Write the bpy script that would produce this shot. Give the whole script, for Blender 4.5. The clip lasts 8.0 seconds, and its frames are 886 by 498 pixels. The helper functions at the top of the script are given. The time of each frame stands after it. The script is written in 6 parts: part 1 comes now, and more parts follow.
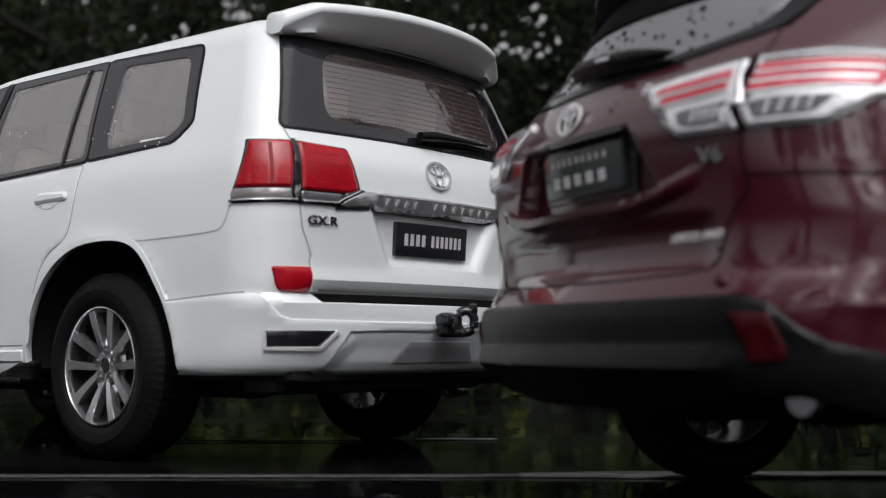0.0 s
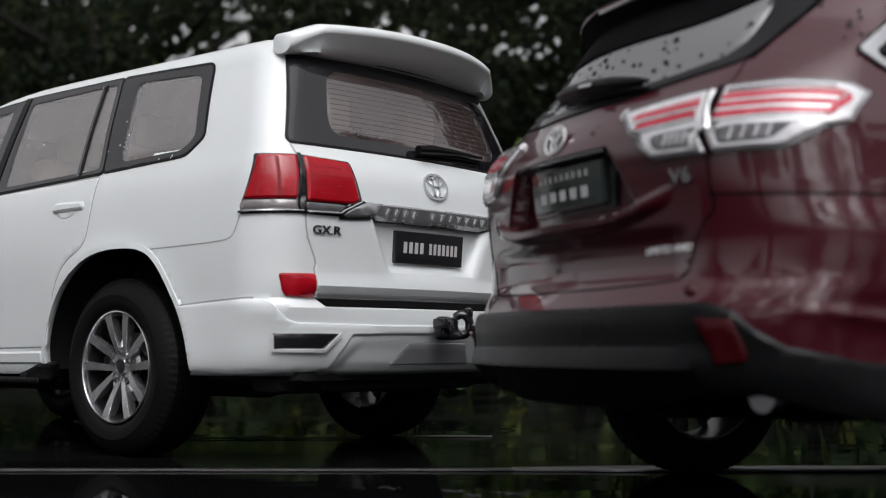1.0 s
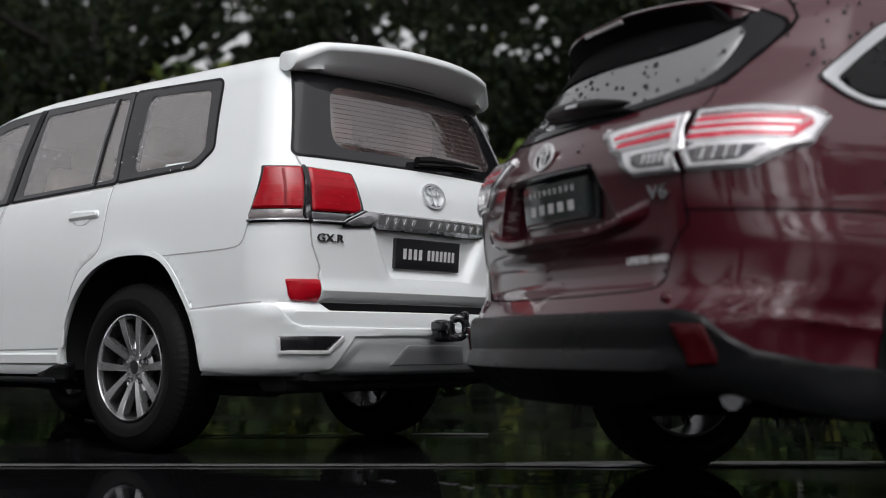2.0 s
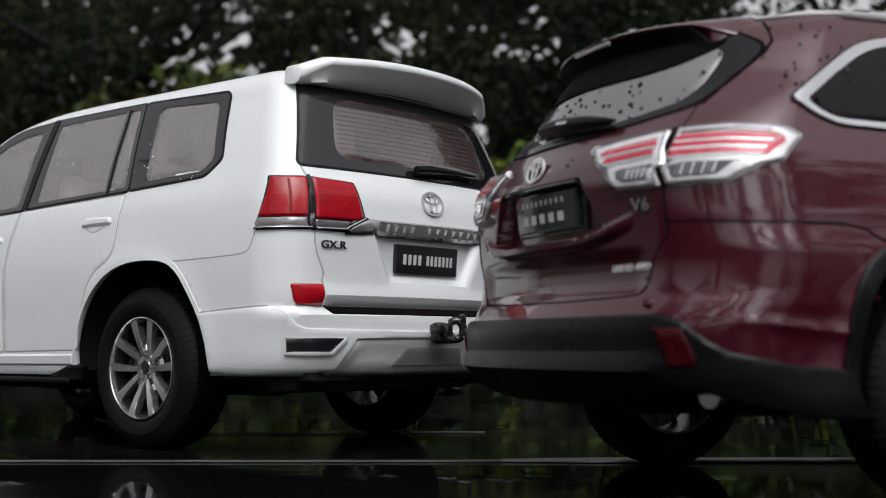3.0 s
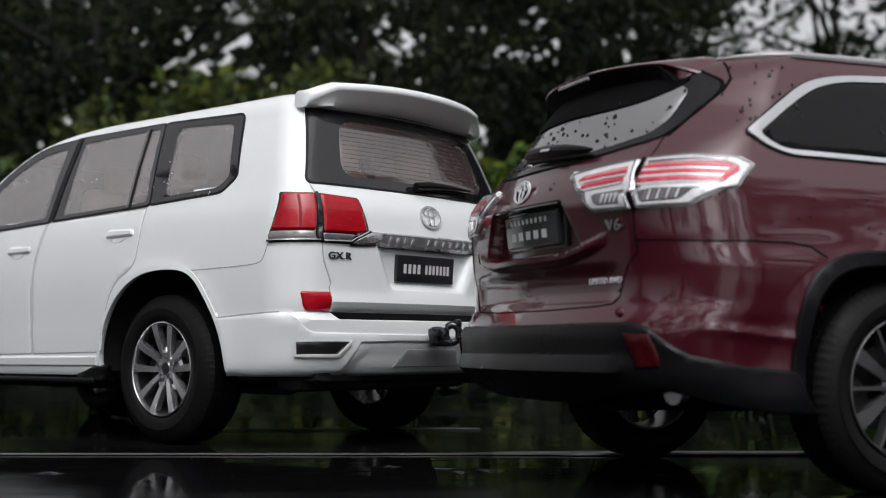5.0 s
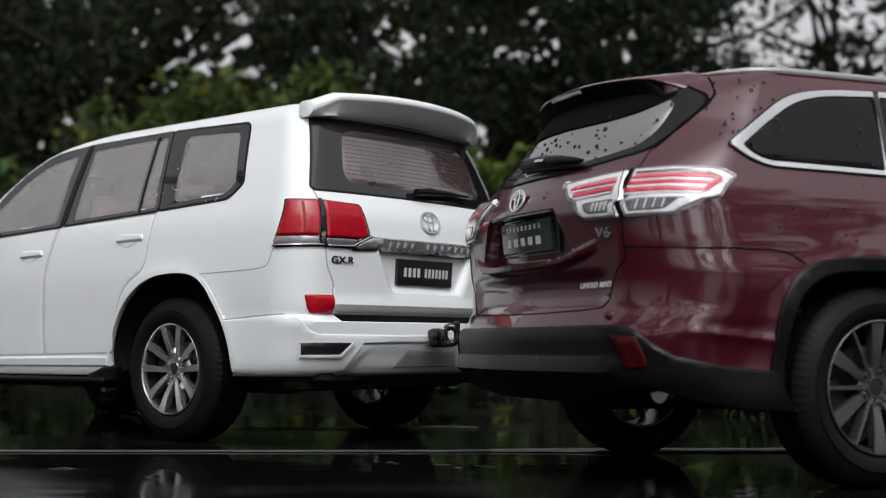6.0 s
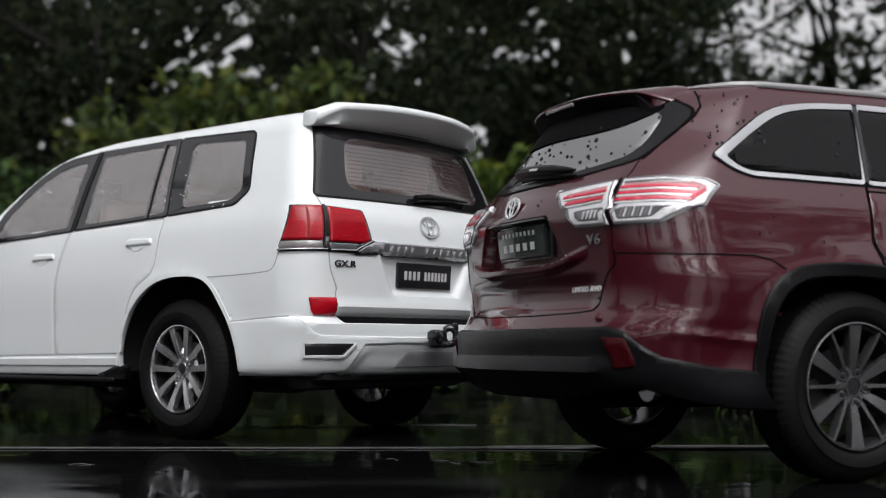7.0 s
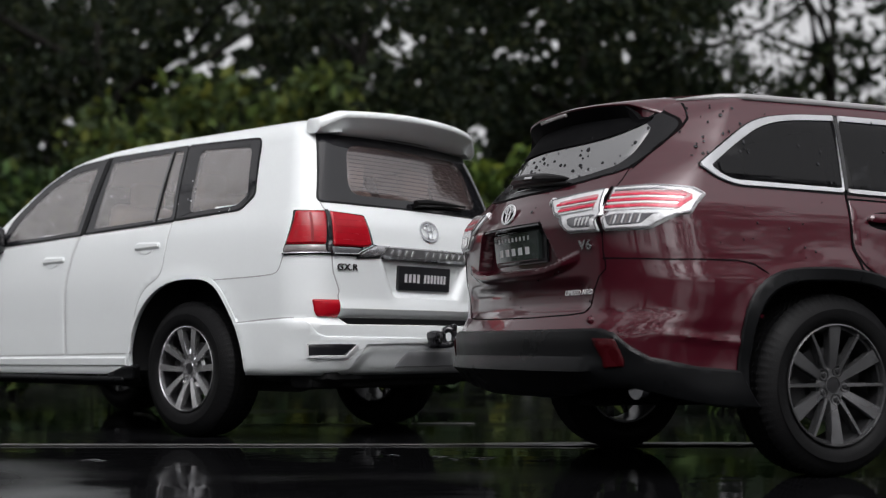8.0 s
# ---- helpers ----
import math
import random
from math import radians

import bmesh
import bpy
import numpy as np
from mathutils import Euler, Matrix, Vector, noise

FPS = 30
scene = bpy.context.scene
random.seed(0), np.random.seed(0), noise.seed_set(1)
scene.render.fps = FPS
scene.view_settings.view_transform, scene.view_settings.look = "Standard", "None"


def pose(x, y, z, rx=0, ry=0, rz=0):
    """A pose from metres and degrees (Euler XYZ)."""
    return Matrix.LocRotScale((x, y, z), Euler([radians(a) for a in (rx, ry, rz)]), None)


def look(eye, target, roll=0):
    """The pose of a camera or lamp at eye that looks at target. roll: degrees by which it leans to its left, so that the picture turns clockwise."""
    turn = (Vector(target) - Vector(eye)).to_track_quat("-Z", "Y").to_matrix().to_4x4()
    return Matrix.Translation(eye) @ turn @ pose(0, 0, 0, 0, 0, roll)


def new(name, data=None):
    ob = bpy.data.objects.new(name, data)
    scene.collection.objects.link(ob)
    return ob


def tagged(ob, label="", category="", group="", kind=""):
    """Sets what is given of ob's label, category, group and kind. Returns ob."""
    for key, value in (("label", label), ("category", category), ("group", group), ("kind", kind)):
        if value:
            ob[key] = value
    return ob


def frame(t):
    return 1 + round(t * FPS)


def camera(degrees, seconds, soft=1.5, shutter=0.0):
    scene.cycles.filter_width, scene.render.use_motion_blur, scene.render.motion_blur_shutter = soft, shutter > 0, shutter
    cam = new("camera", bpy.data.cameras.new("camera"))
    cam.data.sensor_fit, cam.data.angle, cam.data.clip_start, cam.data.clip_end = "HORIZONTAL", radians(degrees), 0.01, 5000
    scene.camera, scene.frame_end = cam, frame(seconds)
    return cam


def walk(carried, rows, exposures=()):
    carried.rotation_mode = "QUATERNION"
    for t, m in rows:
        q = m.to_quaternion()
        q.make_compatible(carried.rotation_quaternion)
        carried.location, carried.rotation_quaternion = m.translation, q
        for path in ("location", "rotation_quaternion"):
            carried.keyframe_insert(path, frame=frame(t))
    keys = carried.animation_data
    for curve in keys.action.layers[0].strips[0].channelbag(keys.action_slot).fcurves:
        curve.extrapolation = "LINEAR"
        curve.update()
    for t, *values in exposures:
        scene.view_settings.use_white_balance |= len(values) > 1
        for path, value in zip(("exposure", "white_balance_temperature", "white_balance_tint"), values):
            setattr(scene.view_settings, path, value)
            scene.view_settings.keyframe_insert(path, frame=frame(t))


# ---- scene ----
# The place: two 1:18 model cars on wet black paving in front of a hedge and trees.
# Car parts are written in metres of the full-size car and brought to model size by S.
S = 1 / 18
cam = camera(38.4, 8.0, soft=1.0)
PATH = [
    (0.0, -0.00351, 0.11862, 0.02717),
    (0.5, -0.00311, 0.10926, 0.02742),
    (1.0, -0.00278, 0.10111, 0.02765),
    (1.5, -0.00245, 0.09247, 0.02789),
    (3.0, -0.0017, 0.06993, 0.02853),
    (3.5, -0.00147, 0.06214, 0.02875),
    (4.0, -0.00128, 0.05532, 0.02893),
    (4.5, -0.00109, 0.04776, 0.02913),
    (6.0, -0.00061, 0.02714, 0.02959),
    (6.5, -0.00044, 0.01986, 0.02973),
    (7.0, -0.0003, 0.01343, 0.02983),
    (7.5, -0.00015, 0.00696, 0.02991),
    (8.0, 0.0, -4e-05, 0.02998),
]
walk(cam, [(t, pose(x, y, z, 94.32, 0, 0)) for t, x, y, z in PATH], exposures=[(0.0, 0.18, 6410, 12.5), (4.0, 0.27, 6410, 12.5), (8.0, 0.36, 6410, 12.5)])
cam.data.dof.use_dof = True
cam.data.dof.focus_distance = 0.345
cam.data.dof.aperture_fstop = 27

# ---- light: a dull sky, the sun hidden behind cloud ----
world = bpy.data.worlds.new("world")
scene.world = world
world.use_nodes = True
wn = world.node_tree
wn.nodes.clear()
sky = wn.nodes.new("ShaderNodeTexSky")
sky.sky_type = "NISHITA"
sky.sun_disc = False
sky.sun_elevation = radians(49)
sky.sun_rotation = radians(174)
sky.dust_density = 6.0
sky.ozone_density = 2.0
grey = wn.nodes.new("ShaderNodeHueSaturation")
grey.inputs["Saturation"].default_value = 0.03
bg = wn.nodes.new("ShaderNodeBackground")
bg.inputs["Strength"].default_value = 0.15
wo = wn.nodes.new("ShaderNodeOutputWorld")
wn.links.new(sky.outputs[0], grey.inputs["Color"])
wn.links.new(grey.outputs[0], bg.inputs["Color"])
wn.links.new(bg.outputs[0], wo.inputs["Surface"])

sun_data = bpy.data.lights.new("sun", "SUN")
sun_data.energy = 0.33
sun_data.angle = radians(80)
sun_data.color = (1.0, 0.98, 0.95)
sun = new("sun", sun_data)
sun.matrix_world = look((0.29, -2.76, 3.2), (0, 0, 0))


# ---- materials ----
def mat(name, col, rough=0.5, metal=0.0, coat=0.0, var=0.12, scale=60.0, bump=0.0, bscale=900.0, fine=0.05, trans=0.0, alpha=1.0, spec=0.5, rvar=0.08, sub=0.0):
    """A surface with broad and fine variation in tone and gloss, and a fine relief."""
    m = bpy.data.materials.new(name)
    m.use_nodes = True
    nt = m.node_tree
    b = nt.nodes["Principled BSDF"]
    tc = nt.nodes.new("ShaderNodeTexCoord")
    n1 = nt.nodes.new("ShaderNodeTexNoise")
    n1.inputs["Scale"].default_value = scale
    n1.inputs["Detail"].default_value = 5
    n2 = nt.nodes.new("ShaderNodeTexNoise")
    n2.inputs["Scale"].default_value = scale * 14
    n2.inputs["Detail"].default_value = 3
    for n in (n1, n2):
        nt.links.new(tc.outputs["Object"], n.inputs["Vector"])
    add = nt.nodes.new("ShaderNodeMath")
    add.operation = "MULTIPLY_ADD"
    nt.links.new(n2.outputs[0], add.inputs[0])
    add.inputs[1].default_value = fine / max(var, 1e-3)
    nt.links.new(n1.outputs[0], add.inputs[2])
    ramp = nt.nodes.new("ShaderNodeMapRange")
    ramp.inputs["From Min"].default_value = 0.3
    ramp.inputs["From Max"].default_value = 0.7 + fine / max(var, 1e-3)
    ramp.inputs["To Min"].default_value = 1 - var
    ramp.inputs["To Max"].default_value = 1 + var
    nt.links.new(add.outputs[0], ramp.inputs["Value"])
    mul = nt.nodes.new("ShaderNodeVectorMath")
    mul.operation = "SCALE"
    mul.inputs[0].default_value = col
    nt.links.new(ramp.outputs[0], mul.inputs["Scale"])
    nt.links.new(mul.outputs[0], b.inputs["Base Color"])
    rr = nt.nodes.new("ShaderNodeMapRange")
    rr.inputs["From Min"].default_value = 0.3
    rr.inputs["From Max"].default_value = 0.7
    rr.inputs["To Min"].default_value = max(0.0, rough * (1 - rvar * 3))
    rr.inputs["To Max"].default_value = min(1.0, rough * (1 + rvar * 3))
    nt.links.new(n1.outputs[0], rr.inputs["Value"])
    nt.links.new(rr.outputs[0], b.inputs["Roughness"])
    b.inputs["Metallic"].default_value = metal
    b.inputs["Coat Weight"].default_value = coat
    b.inputs["Coat Roughness"].default_value = 0.04
    b.inputs["Transmission Weight"].default_value = trans
    b.inputs["Specular IOR Level"].default_value = spec
    b.inputs["Alpha"].default_value = alpha
    if bump:
        n3 = nt.nodes.new("ShaderNodeTexNoise")
        n3.inputs["Scale"].default_value = bscale
        n3.inputs["Detail"].default_value = 4
        nt.links.new(tc.outputs["Object"], n3.inputs["Vector"])
        bp = nt.nodes.new("ShaderNodeBump")
        bp.inputs["Strength"].default_value = bump
        bp.inputs["Distance"].default_value = 0.0005
        nt.links.new(n3.outputs[0], bp.inputs["Height"])
        nt.links.new(bp.outputs[0], b.inputs["Normal"])
    return m


def glass(name, tint, clear, rough=0.02, haze=None, ior=1.5):
    """A tinted pane: part of the light goes straight through, the rest meets the haze colour and the sheen of its
    surface.
    """
    m = bpy.data.materials.new(name)
    m.use_nodes = True
    nt = m.node_tree
    nt.nodes.clear()
    out = nt.nodes.new("ShaderNodeOutputMaterial")
    tr = nt.nodes.new("ShaderNodeBsdfTransparent")
    tr.inputs["Color"].default_value = (*tint, 1)
    body = nt.nodes.new("ShaderNodeBsdfPrincipled")
    body.inputs["Base Color"].default_value = (*(haze or [c * 0.25 for c in tint]), 1)
    body.inputs["Roughness"].default_value = rough
    body.inputs["Specular IOR Level"].default_value = 0.1
    tc = nt.nodes.new("ShaderNodeTexCoord")
    n1 = nt.nodes.new("ShaderNodeTexNoise")
    n1.inputs["Scale"].default_value = 90
    n1.inputs["Detail"].default_value = 6
    nt.links.new(tc.outputs["Object"], n1.inputs["Vector"])
    mr = nt.nodes.new("ShaderNodeMapRange")
    mr.inputs["From Min"].default_value = 0.3
    mr.inputs["From Max"].default_value = 0.7
    mr.inputs["To Min"].default_value = clear * 0.93
    mr.inputs["To Max"].default_value = min(1, clear * 1.05)
    nt.links.new(n1.outputs[0], mr.inputs["Value"])
    bp = nt.nodes.new("ShaderNodeBump")
    bp.inputs["Strength"].default_value = 0.05
    bp.inputs["Distance"].default_value = 0.0004
    nt.links.new(n1.outputs[0], bp.inputs["Height"])
    nt.links.new(bp.outputs[0], body.inputs["Normal"])
    fr = nt.nodes.new("ShaderNodeFresnel")
    fr.inputs["IOR"].default_value = ior
    gl = nt.nodes.new("ShaderNodeBsdfGlossy")
    gl.inputs["Roughness"].default_value = rough
    mix = nt.nodes.new("ShaderNodeMixShader")
    nt.links.new(mr.outputs[0], mix.inputs[0])
    nt.links.new(body.outputs[0], mix.inputs[1])
    nt.links.new(tr.outputs[0], mix.inputs[2])
    mix2 = nt.nodes.new("ShaderNodeMixShader")
    nt.links.new(fr.outputs[0], mix2.inputs[0])
    nt.links.new(mix.outputs[0], mix2.inputs[1])
    nt.links.new(gl.outputs[0], mix2.inputs[2])
    nt.links.new(mix2.outputs[0], out.inputs["Surface"])
    return m


WHITE = mat("white_paint", (0.76, 0.79, 0.795), 0.36, coat=0.55, var=0.02, fine=0.015, bump=0.02, bscale=2500, rvar=0.01)
RED = mat("wine_red_paint", (0.052, 0.0027, 0.0088), 0.36, metal=0.1, coat=1.0, spec=0.3, var=0.08, fine=0.06, rvar=0.02)
RED.node_tree.nodes["Principled BSDF"].inputs["Coat Roughness"].default_value = 0.055
RED.node_tree.nodes["Principled BSDF"].inputs["Coat IOR"].default_value = 1.65
BLACK_GLOSS = mat("black_gloss", (0.012, 0.012, 0.014), 0.12, coat=0.4, var=0.1)
BLACK_PLASTIC = mat("black_plastic", (0.0055, 0.0058, 0.0064), 0.32, spec=0.15, var=0.15, bump=0.12, bscale=5000)
FRIT = mat("dark_window_border", (0.010, 0.010, 0.012), 0.06, coat=0.6, var=0.1)
SEAM = mat("panel_gap", (0.36, 0.36, 0.365), 0.7, var=0.1)
SEAM_RED = mat("red_panel_gap", (0.004, 0.003, 0.0035), 0.95, spec=0.08, var=0.1)
CHROME = mat("chrome", (0.62, 0.63, 0.65), 0.12, metal=1.0, var=0.05)
SATIN = mat("satin_silver", (0.62, 0.63, 0.65), 0.35, metal=0.6, var=0.06)
ALLOY = mat("alloy", (0.46, 0.46, 0.47), 0.24, metal=0.9, var=0.08, bump=0.05, bscale=4000)
RUBBER = mat("tyre_rubber", (0.0052, 0.0052, 0.0056), 0.58, spec=0.13, var=0.3, fine=0.15, bump=0.2, bscale=3000)
VOID = mat("deep_slot", (0.0025, 0.0025, 0.003), 0.95, spec=0.08, var=0.1)
DARK = mat("dark_underside", (0.01, 0.01, 0.011), 0.75, var=0.25, bump=0.2, bscale=1500)
LAMP_RED = mat("red_lamp_glass", (0.36, 0.004, 0.012), 0.22, coat=0.25, spec=0.3, var=0.22, scale=200)
LAMP_DEEP = mat("deep_red_lamp_glass", (0.036, 0.0012, 0.003), 0.3, spec=0.22, var=0.15, scale=250)
LAMP_PINK = mat("red_lamp_bar", (0.62, 0.022, 0.06), 0.25, coat=0.4, var=0.12, scale=300)
LAMP_MID = mat("mid_red_lamp_glass", (0.31, 0.0034, 0.010), 0.25, coat=0.15, spec=0.3, var=0.2, scale=250)
LAMP_MAROON = mat("maroon_lamp_glass", (0.21, 0.0025, 0.007), 0.4, spec=0.2, var=0.2, scale=250)
LAMP_MIST = mat("misty_pink_lamp_glass", (0.46, 0.19, 0.21), 0.2, coat=0.8, var=0.2, scale=300)
LAMP_GREY = mat("grey_lamp_glass", (0.22, 0.195, 0.195), 0.14, metal=0.15, coat=1.0, var=0.25, scale=300, bump=0.2, bscale=2500)
DARK_ALLOY = mat("dark_alloy", (0.165, 0.165, 0.17), 0.24, metal=0.8, var=0.1, bump=0.05, bscale=4000)
LAMP_CLEAR = mat("clear_lamp_glass", (0.80, 0.80, 0.82), 0.16, metal=0.2, coat=1.0, var=0.25, scale=300, bump=0.2, bscale=2500)
LAMP_SMOKE = mat("smoked_lamp_glass", (0.15, 0.15, 0.16), 0.12, metal=0.2, coat=1.0, var=0.2, scale=300)
BEIGE = mat("beige_leather", (0.66, 0.56, 0.47), 0.6, var=0.1, bump=0.15, bscale=1500)
# dark copy of the wheel silver: shade behind the spokes put into the colour
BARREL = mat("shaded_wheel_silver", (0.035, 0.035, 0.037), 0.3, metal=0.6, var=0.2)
RAIL = mat("dull_silver", (0.34, 0.335, 0.34), 0.5, metal=0.35, var=0.08)
GLOSS_TRIM = mat("dark_pillar_trim", (0.006, 0.006, 0.007), 0.16, spec=0.32, var=0.1)
GARNISH = mat("brushed_chrome", (0.55, 0.55, 0.57), 0.26, metal=0.8, var=0.1)
DISC = mat("dark_steel", (0.035, 0.035, 0.037), 0.35, metal=0.6, var=0.25)
DEFROST = mat("brown_heating_wire", (0.20, 0.14, 0.13), 0.6, var=0.1, alpha=0.55)
WHEEL_SILVER = mat("polished_wheel_silver", (0.66, 0.66, 0.67), 0.17, metal=0.9, coat=0.2, var=0.08, bump=0.04, bscale=4000)
HEADLINER = mat("pale_lining", (0.66, 0.60, 0.57), 0.8, var=0.08)
BRIGHT = mat("bright_silver", (0.80, 0.80, 0.81), 0.35, metal=0.3, var=0.06)
PLATE_BLACK = mat("black_plate", (0.014, 0.014, 0.017), 0.35, var=0.15)
PRINT_WHITE = mat("white_print", (0.6, 0.6, 0.61), 0.5, var=0.05)
GLASS_PALE = glass("pale_car_glass", (0.84, 0.82, 0.81), 0.66, haze=(0.60, 0.57, 0.57), ior=1.9)
# pinkish haze colour stands for part of the sky's reflection in this pane
GLASS_REAR = glass("rear_car_glass", (0.62, 0.50, 0.49), 0.84, haze=(0.34, 0.26, 0.26), ior=2.9)
SPOILER_BLACK = mat("shaded_black_plastic", (0.005, 0.0045, 0.0048), 0.4, spec=0.16, var=0.15)
GLASS_DARK = glass("privacy_glass", (0.06, 0.06, 0.065), 0.5, haze=(0.004, 0.004, 0.005), ior=1.32)
# grey haze colour brightens the pane in place of reflected sky
GLASS_SKY = glass("red_car_rear_glass", (0.06, 0.06, 0.065), 0.5, haze=(0.12, 0.12, 0.125), ior=7.0)
PLATE_GREEN = mat("greenish_plate", (0.035, 0.045, 0.043), 0.15, coat=0.6, var=0.15)
# dark colour stands for the dark image that drops show on red paint
WATER = mat("water", (0.04, 0.04, 0.045), 0.03, trans=0.45, var=0.01)
WATER.node_tree.nodes["Principled BSDF"].inputs["IOR"].default_value = 1.33
# pale copy of the water: the drops' gleam is put into its colour
WATER_PALE = mat("pale_water", (0.75, 0.77, 0.8), 0.05, trans=0.3, var=0.01)


# ---- mesh helpers ----
def finish(name, bm, material, parent, label="", smooth=True):
    me = bpy.data.meshes.new(name)
    bm.to_mesh(me)
    bm.free()
    me.materials.append(material)
    if smooth:
        for p in me.polygons:
            p.use_smooth = True
    ob = new(name, me)
    if parent is not None:
        ob.parent = parent
    if label:
        ob["label"] = label
    return ob


def part(name, bm, material, parent, label="", smooth=True, sharp=35):
    """Links a bmesh, drawn at the full-size car's measure, as one mesh of the model."""
    bmesh.ops.scale(bm, vec=(S, S, S), verts=bm.verts)
    for e in bm.edges:
        if len(e.link_faces) == 2 and e.calc_face_angle(0) > radians(sharp):
            e.smooth = False
    return finish(name, bm, material, parent, label, smooth)


def smoothstep(a, b, x):
    t = np.clip((x - a) / (b - a), 0, 1)
    return t * t * (3 - 2 * t)


def glide(xs, ys, x):
    """Monotone cubic through the points."""
    xs, ys = np.asarray(xs, float), np.asarray(ys, float)
    h = np.diff(xs)
    d = np.diff(ys) / h
    m = np.zeros(len(xs))
    m[0], m[-1] = d[0], d[-1]
    for i in range(1, len(xs) - 1):
        if d[i - 1] * d[i] > 0:
            w1, w2 = 2 * h[i] + h[i - 1], h[i] + 2 * h[i - 1]
            m[i] = (w1 + w2) / (w1 / d[i - 1] + w2 / d[i])
    i = int(np.clip(np.searchsorted(xs, x) - 1, 0, len(h) - 1))
    t = min(max((x - xs[i]) / h[i], 0), 1)
    return (ys[i] * (1 + 2 * t) * (1 - t) ** 2 + m[i] * h[i] * t * (1 - t) ** 2
            + ys[i + 1] * t * t * (3 - 2 * t) + m[i + 1] * h[i] * t * t * (t - 1))


class Shell:
    """The skin of a car: a stack of plan outlines. Rows: height, half width, rear, front; and corner sizes."""
    NR, NC, NS, NF = 66, 18, 120, 16

    def __init__(self, rows, corner, nose, bow, rear_form, side_form, taper=0.03):
        self.rows, self.corner, self.nose, self.bow = np.array(rows, float), corner, nose, bow
        self.rear_form, self.side_form, self.taper = rear_form, side_form, taper
        self.kept = {}

    def half(self, z):
        z = round(float(z), 3)
        if z in self.kept:
            return self.kept[z][:2]
        zs = self.rows[:, 0]
        w, yr, yf = (glide(zs, self.rows[:, k], z) for k in (1, 2, 3))
        rc = min(self.corner(z), w * 0.6)
        rf = min(self.nose(z), w * 0.7)
        bow = self.bow(z)
        x = np.linspace(0, w - rc, self.NR, endpoint=False)
        y = yr + bow * (x / w) ** 2
        y0 = yr + bow * ((w - rc) / w) ** 2
        slope = 2 * bow * (w - rc) / w ** 2
        a = np.linspace(0, math.pi / 2, self.NC, endpoint=False)
        ry = rc * 1.15
        cx = w - rc + rc * np.sin(a)
        cy = y0 + ry * (1 - np.cos(a)) + slope * rc * np.sin(a) * np.cos(a)
        ys = np.linspace(y0 + ry, yf - rf * 1.3, self.NS, endpoint=False)
        xs = np.full(self.NS, w)
        fa = np.linspace(0, math.pi / 2, self.NC, endpoint=False)
        fx = w - rf + rf * np.cos(fa)
        fy = yf - rf * 1.3 + rf * 1.15 * np.sin(fa)
        nx = np.linspace(w - rf, 0, self.NF)
        ny = yf - rf * 0.15 * (nx / max(w - rf, 1e-3)) ** 2
        X = np.concatenate([x, cx, xs, fx, nx])
        Y = np.concatenate([y, cy, ys, fy, ny])
        # the body narrows a little to the back and the front
        t = np.clip((0.6 - Y) / 1.6, 0, None) ** 2 * self.taper + np.clip((Y - 2.2) / 1.5, 0, None) ** 2 * self.taper * 1.5
        X = X * (1 - t)
        rear_w = np.concatenate([np.ones(self.NR), np.cos(a) ** 2, np.zeros(self.NS + self.NC + self.NF)])
        side_w = np.concatenate([np.zeros(self.NR), np.sin(a) ** 2, np.ones(self.NS), np.cos(fa) ** 2, np.zeros(self.NF)])
        Y = Y + rear_w * self.rear_form(X, z)
        X = X + side_w * self.side_form(Y, z)
        self.kept[z] = (X, Y, np.concatenate([[0], np.cumsum(np.hypot(np.diff(X), np.diff(Y)))]), np.maximum.accumulate(Y))
        return X, Y

    def rear_at(self, x, z):
        X, Y = self.half(z)
        k = self.NR + self.NC
        return np.array((x, np.interp(abs(x), X[:k], Y[:k]), z))

    def side_at(self, y, z, sgn):
        X, Y = self.half(z)
        return np.array((sgn * np.interp(y, self.kept[round(float(z), 3)][3], X), y, z))

    def wrap_at(self, s, z):
        """By the way along the outline from the middle of the rear: to the left it counts below nought."""
        X, Y = self.half(z)
        d = self.kept[round(float(z), 3)][2]
        return np.array(((1 if s >= 0 else -1) * np.interp(abs(s), d, X), np.interp(abs(s), d, Y), z))

    def mapper(self, mode, sgn=1):
        def base(u, v):
            if mode == "rear":
                return self.rear_at(u, v)
            if mode == "side":
                return self.side_at(u, v, sgn)
            return self.wrap_at(u, v)

        def at(u, v, off=0.0):
            p = base(u, v)
            if off == 0:
                return p
            e = 0.012
            a, b = base(u + e, v) - base(u - e, v), base(u, v + e) - base(u, v - e)
            n = np.array((a[1] * b[2] - a[2] * b[1], a[2] * b[0] - a[0] * b[2], a[0] * b[1] - a[1] * b[0]))
            n = n / (math.sqrt(n @ n) + 1e-12)
            out = np.array((sgn * 1.0, 0.0, 0.15)) if mode == "side" else np.array((p[0] * 0.6, -0.6 - (0 if mode == "rear" else 0.2), 0.15))
            if n @ out < 0:
                n = -n
            return p + n * off
        return at


def dense(poly, step):
    out = []
    for i, a in enumerate(poly):
        b = poly[(i + 1) % len(poly)]
        n = max(1, int(math.ceil(math.dist(a, b) / step)))
        out += [(a[0] + (b[0] - a[0]) * k / n, a[1] + (b[1] - a[1]) * k / n) for k in range(n)]
    return out


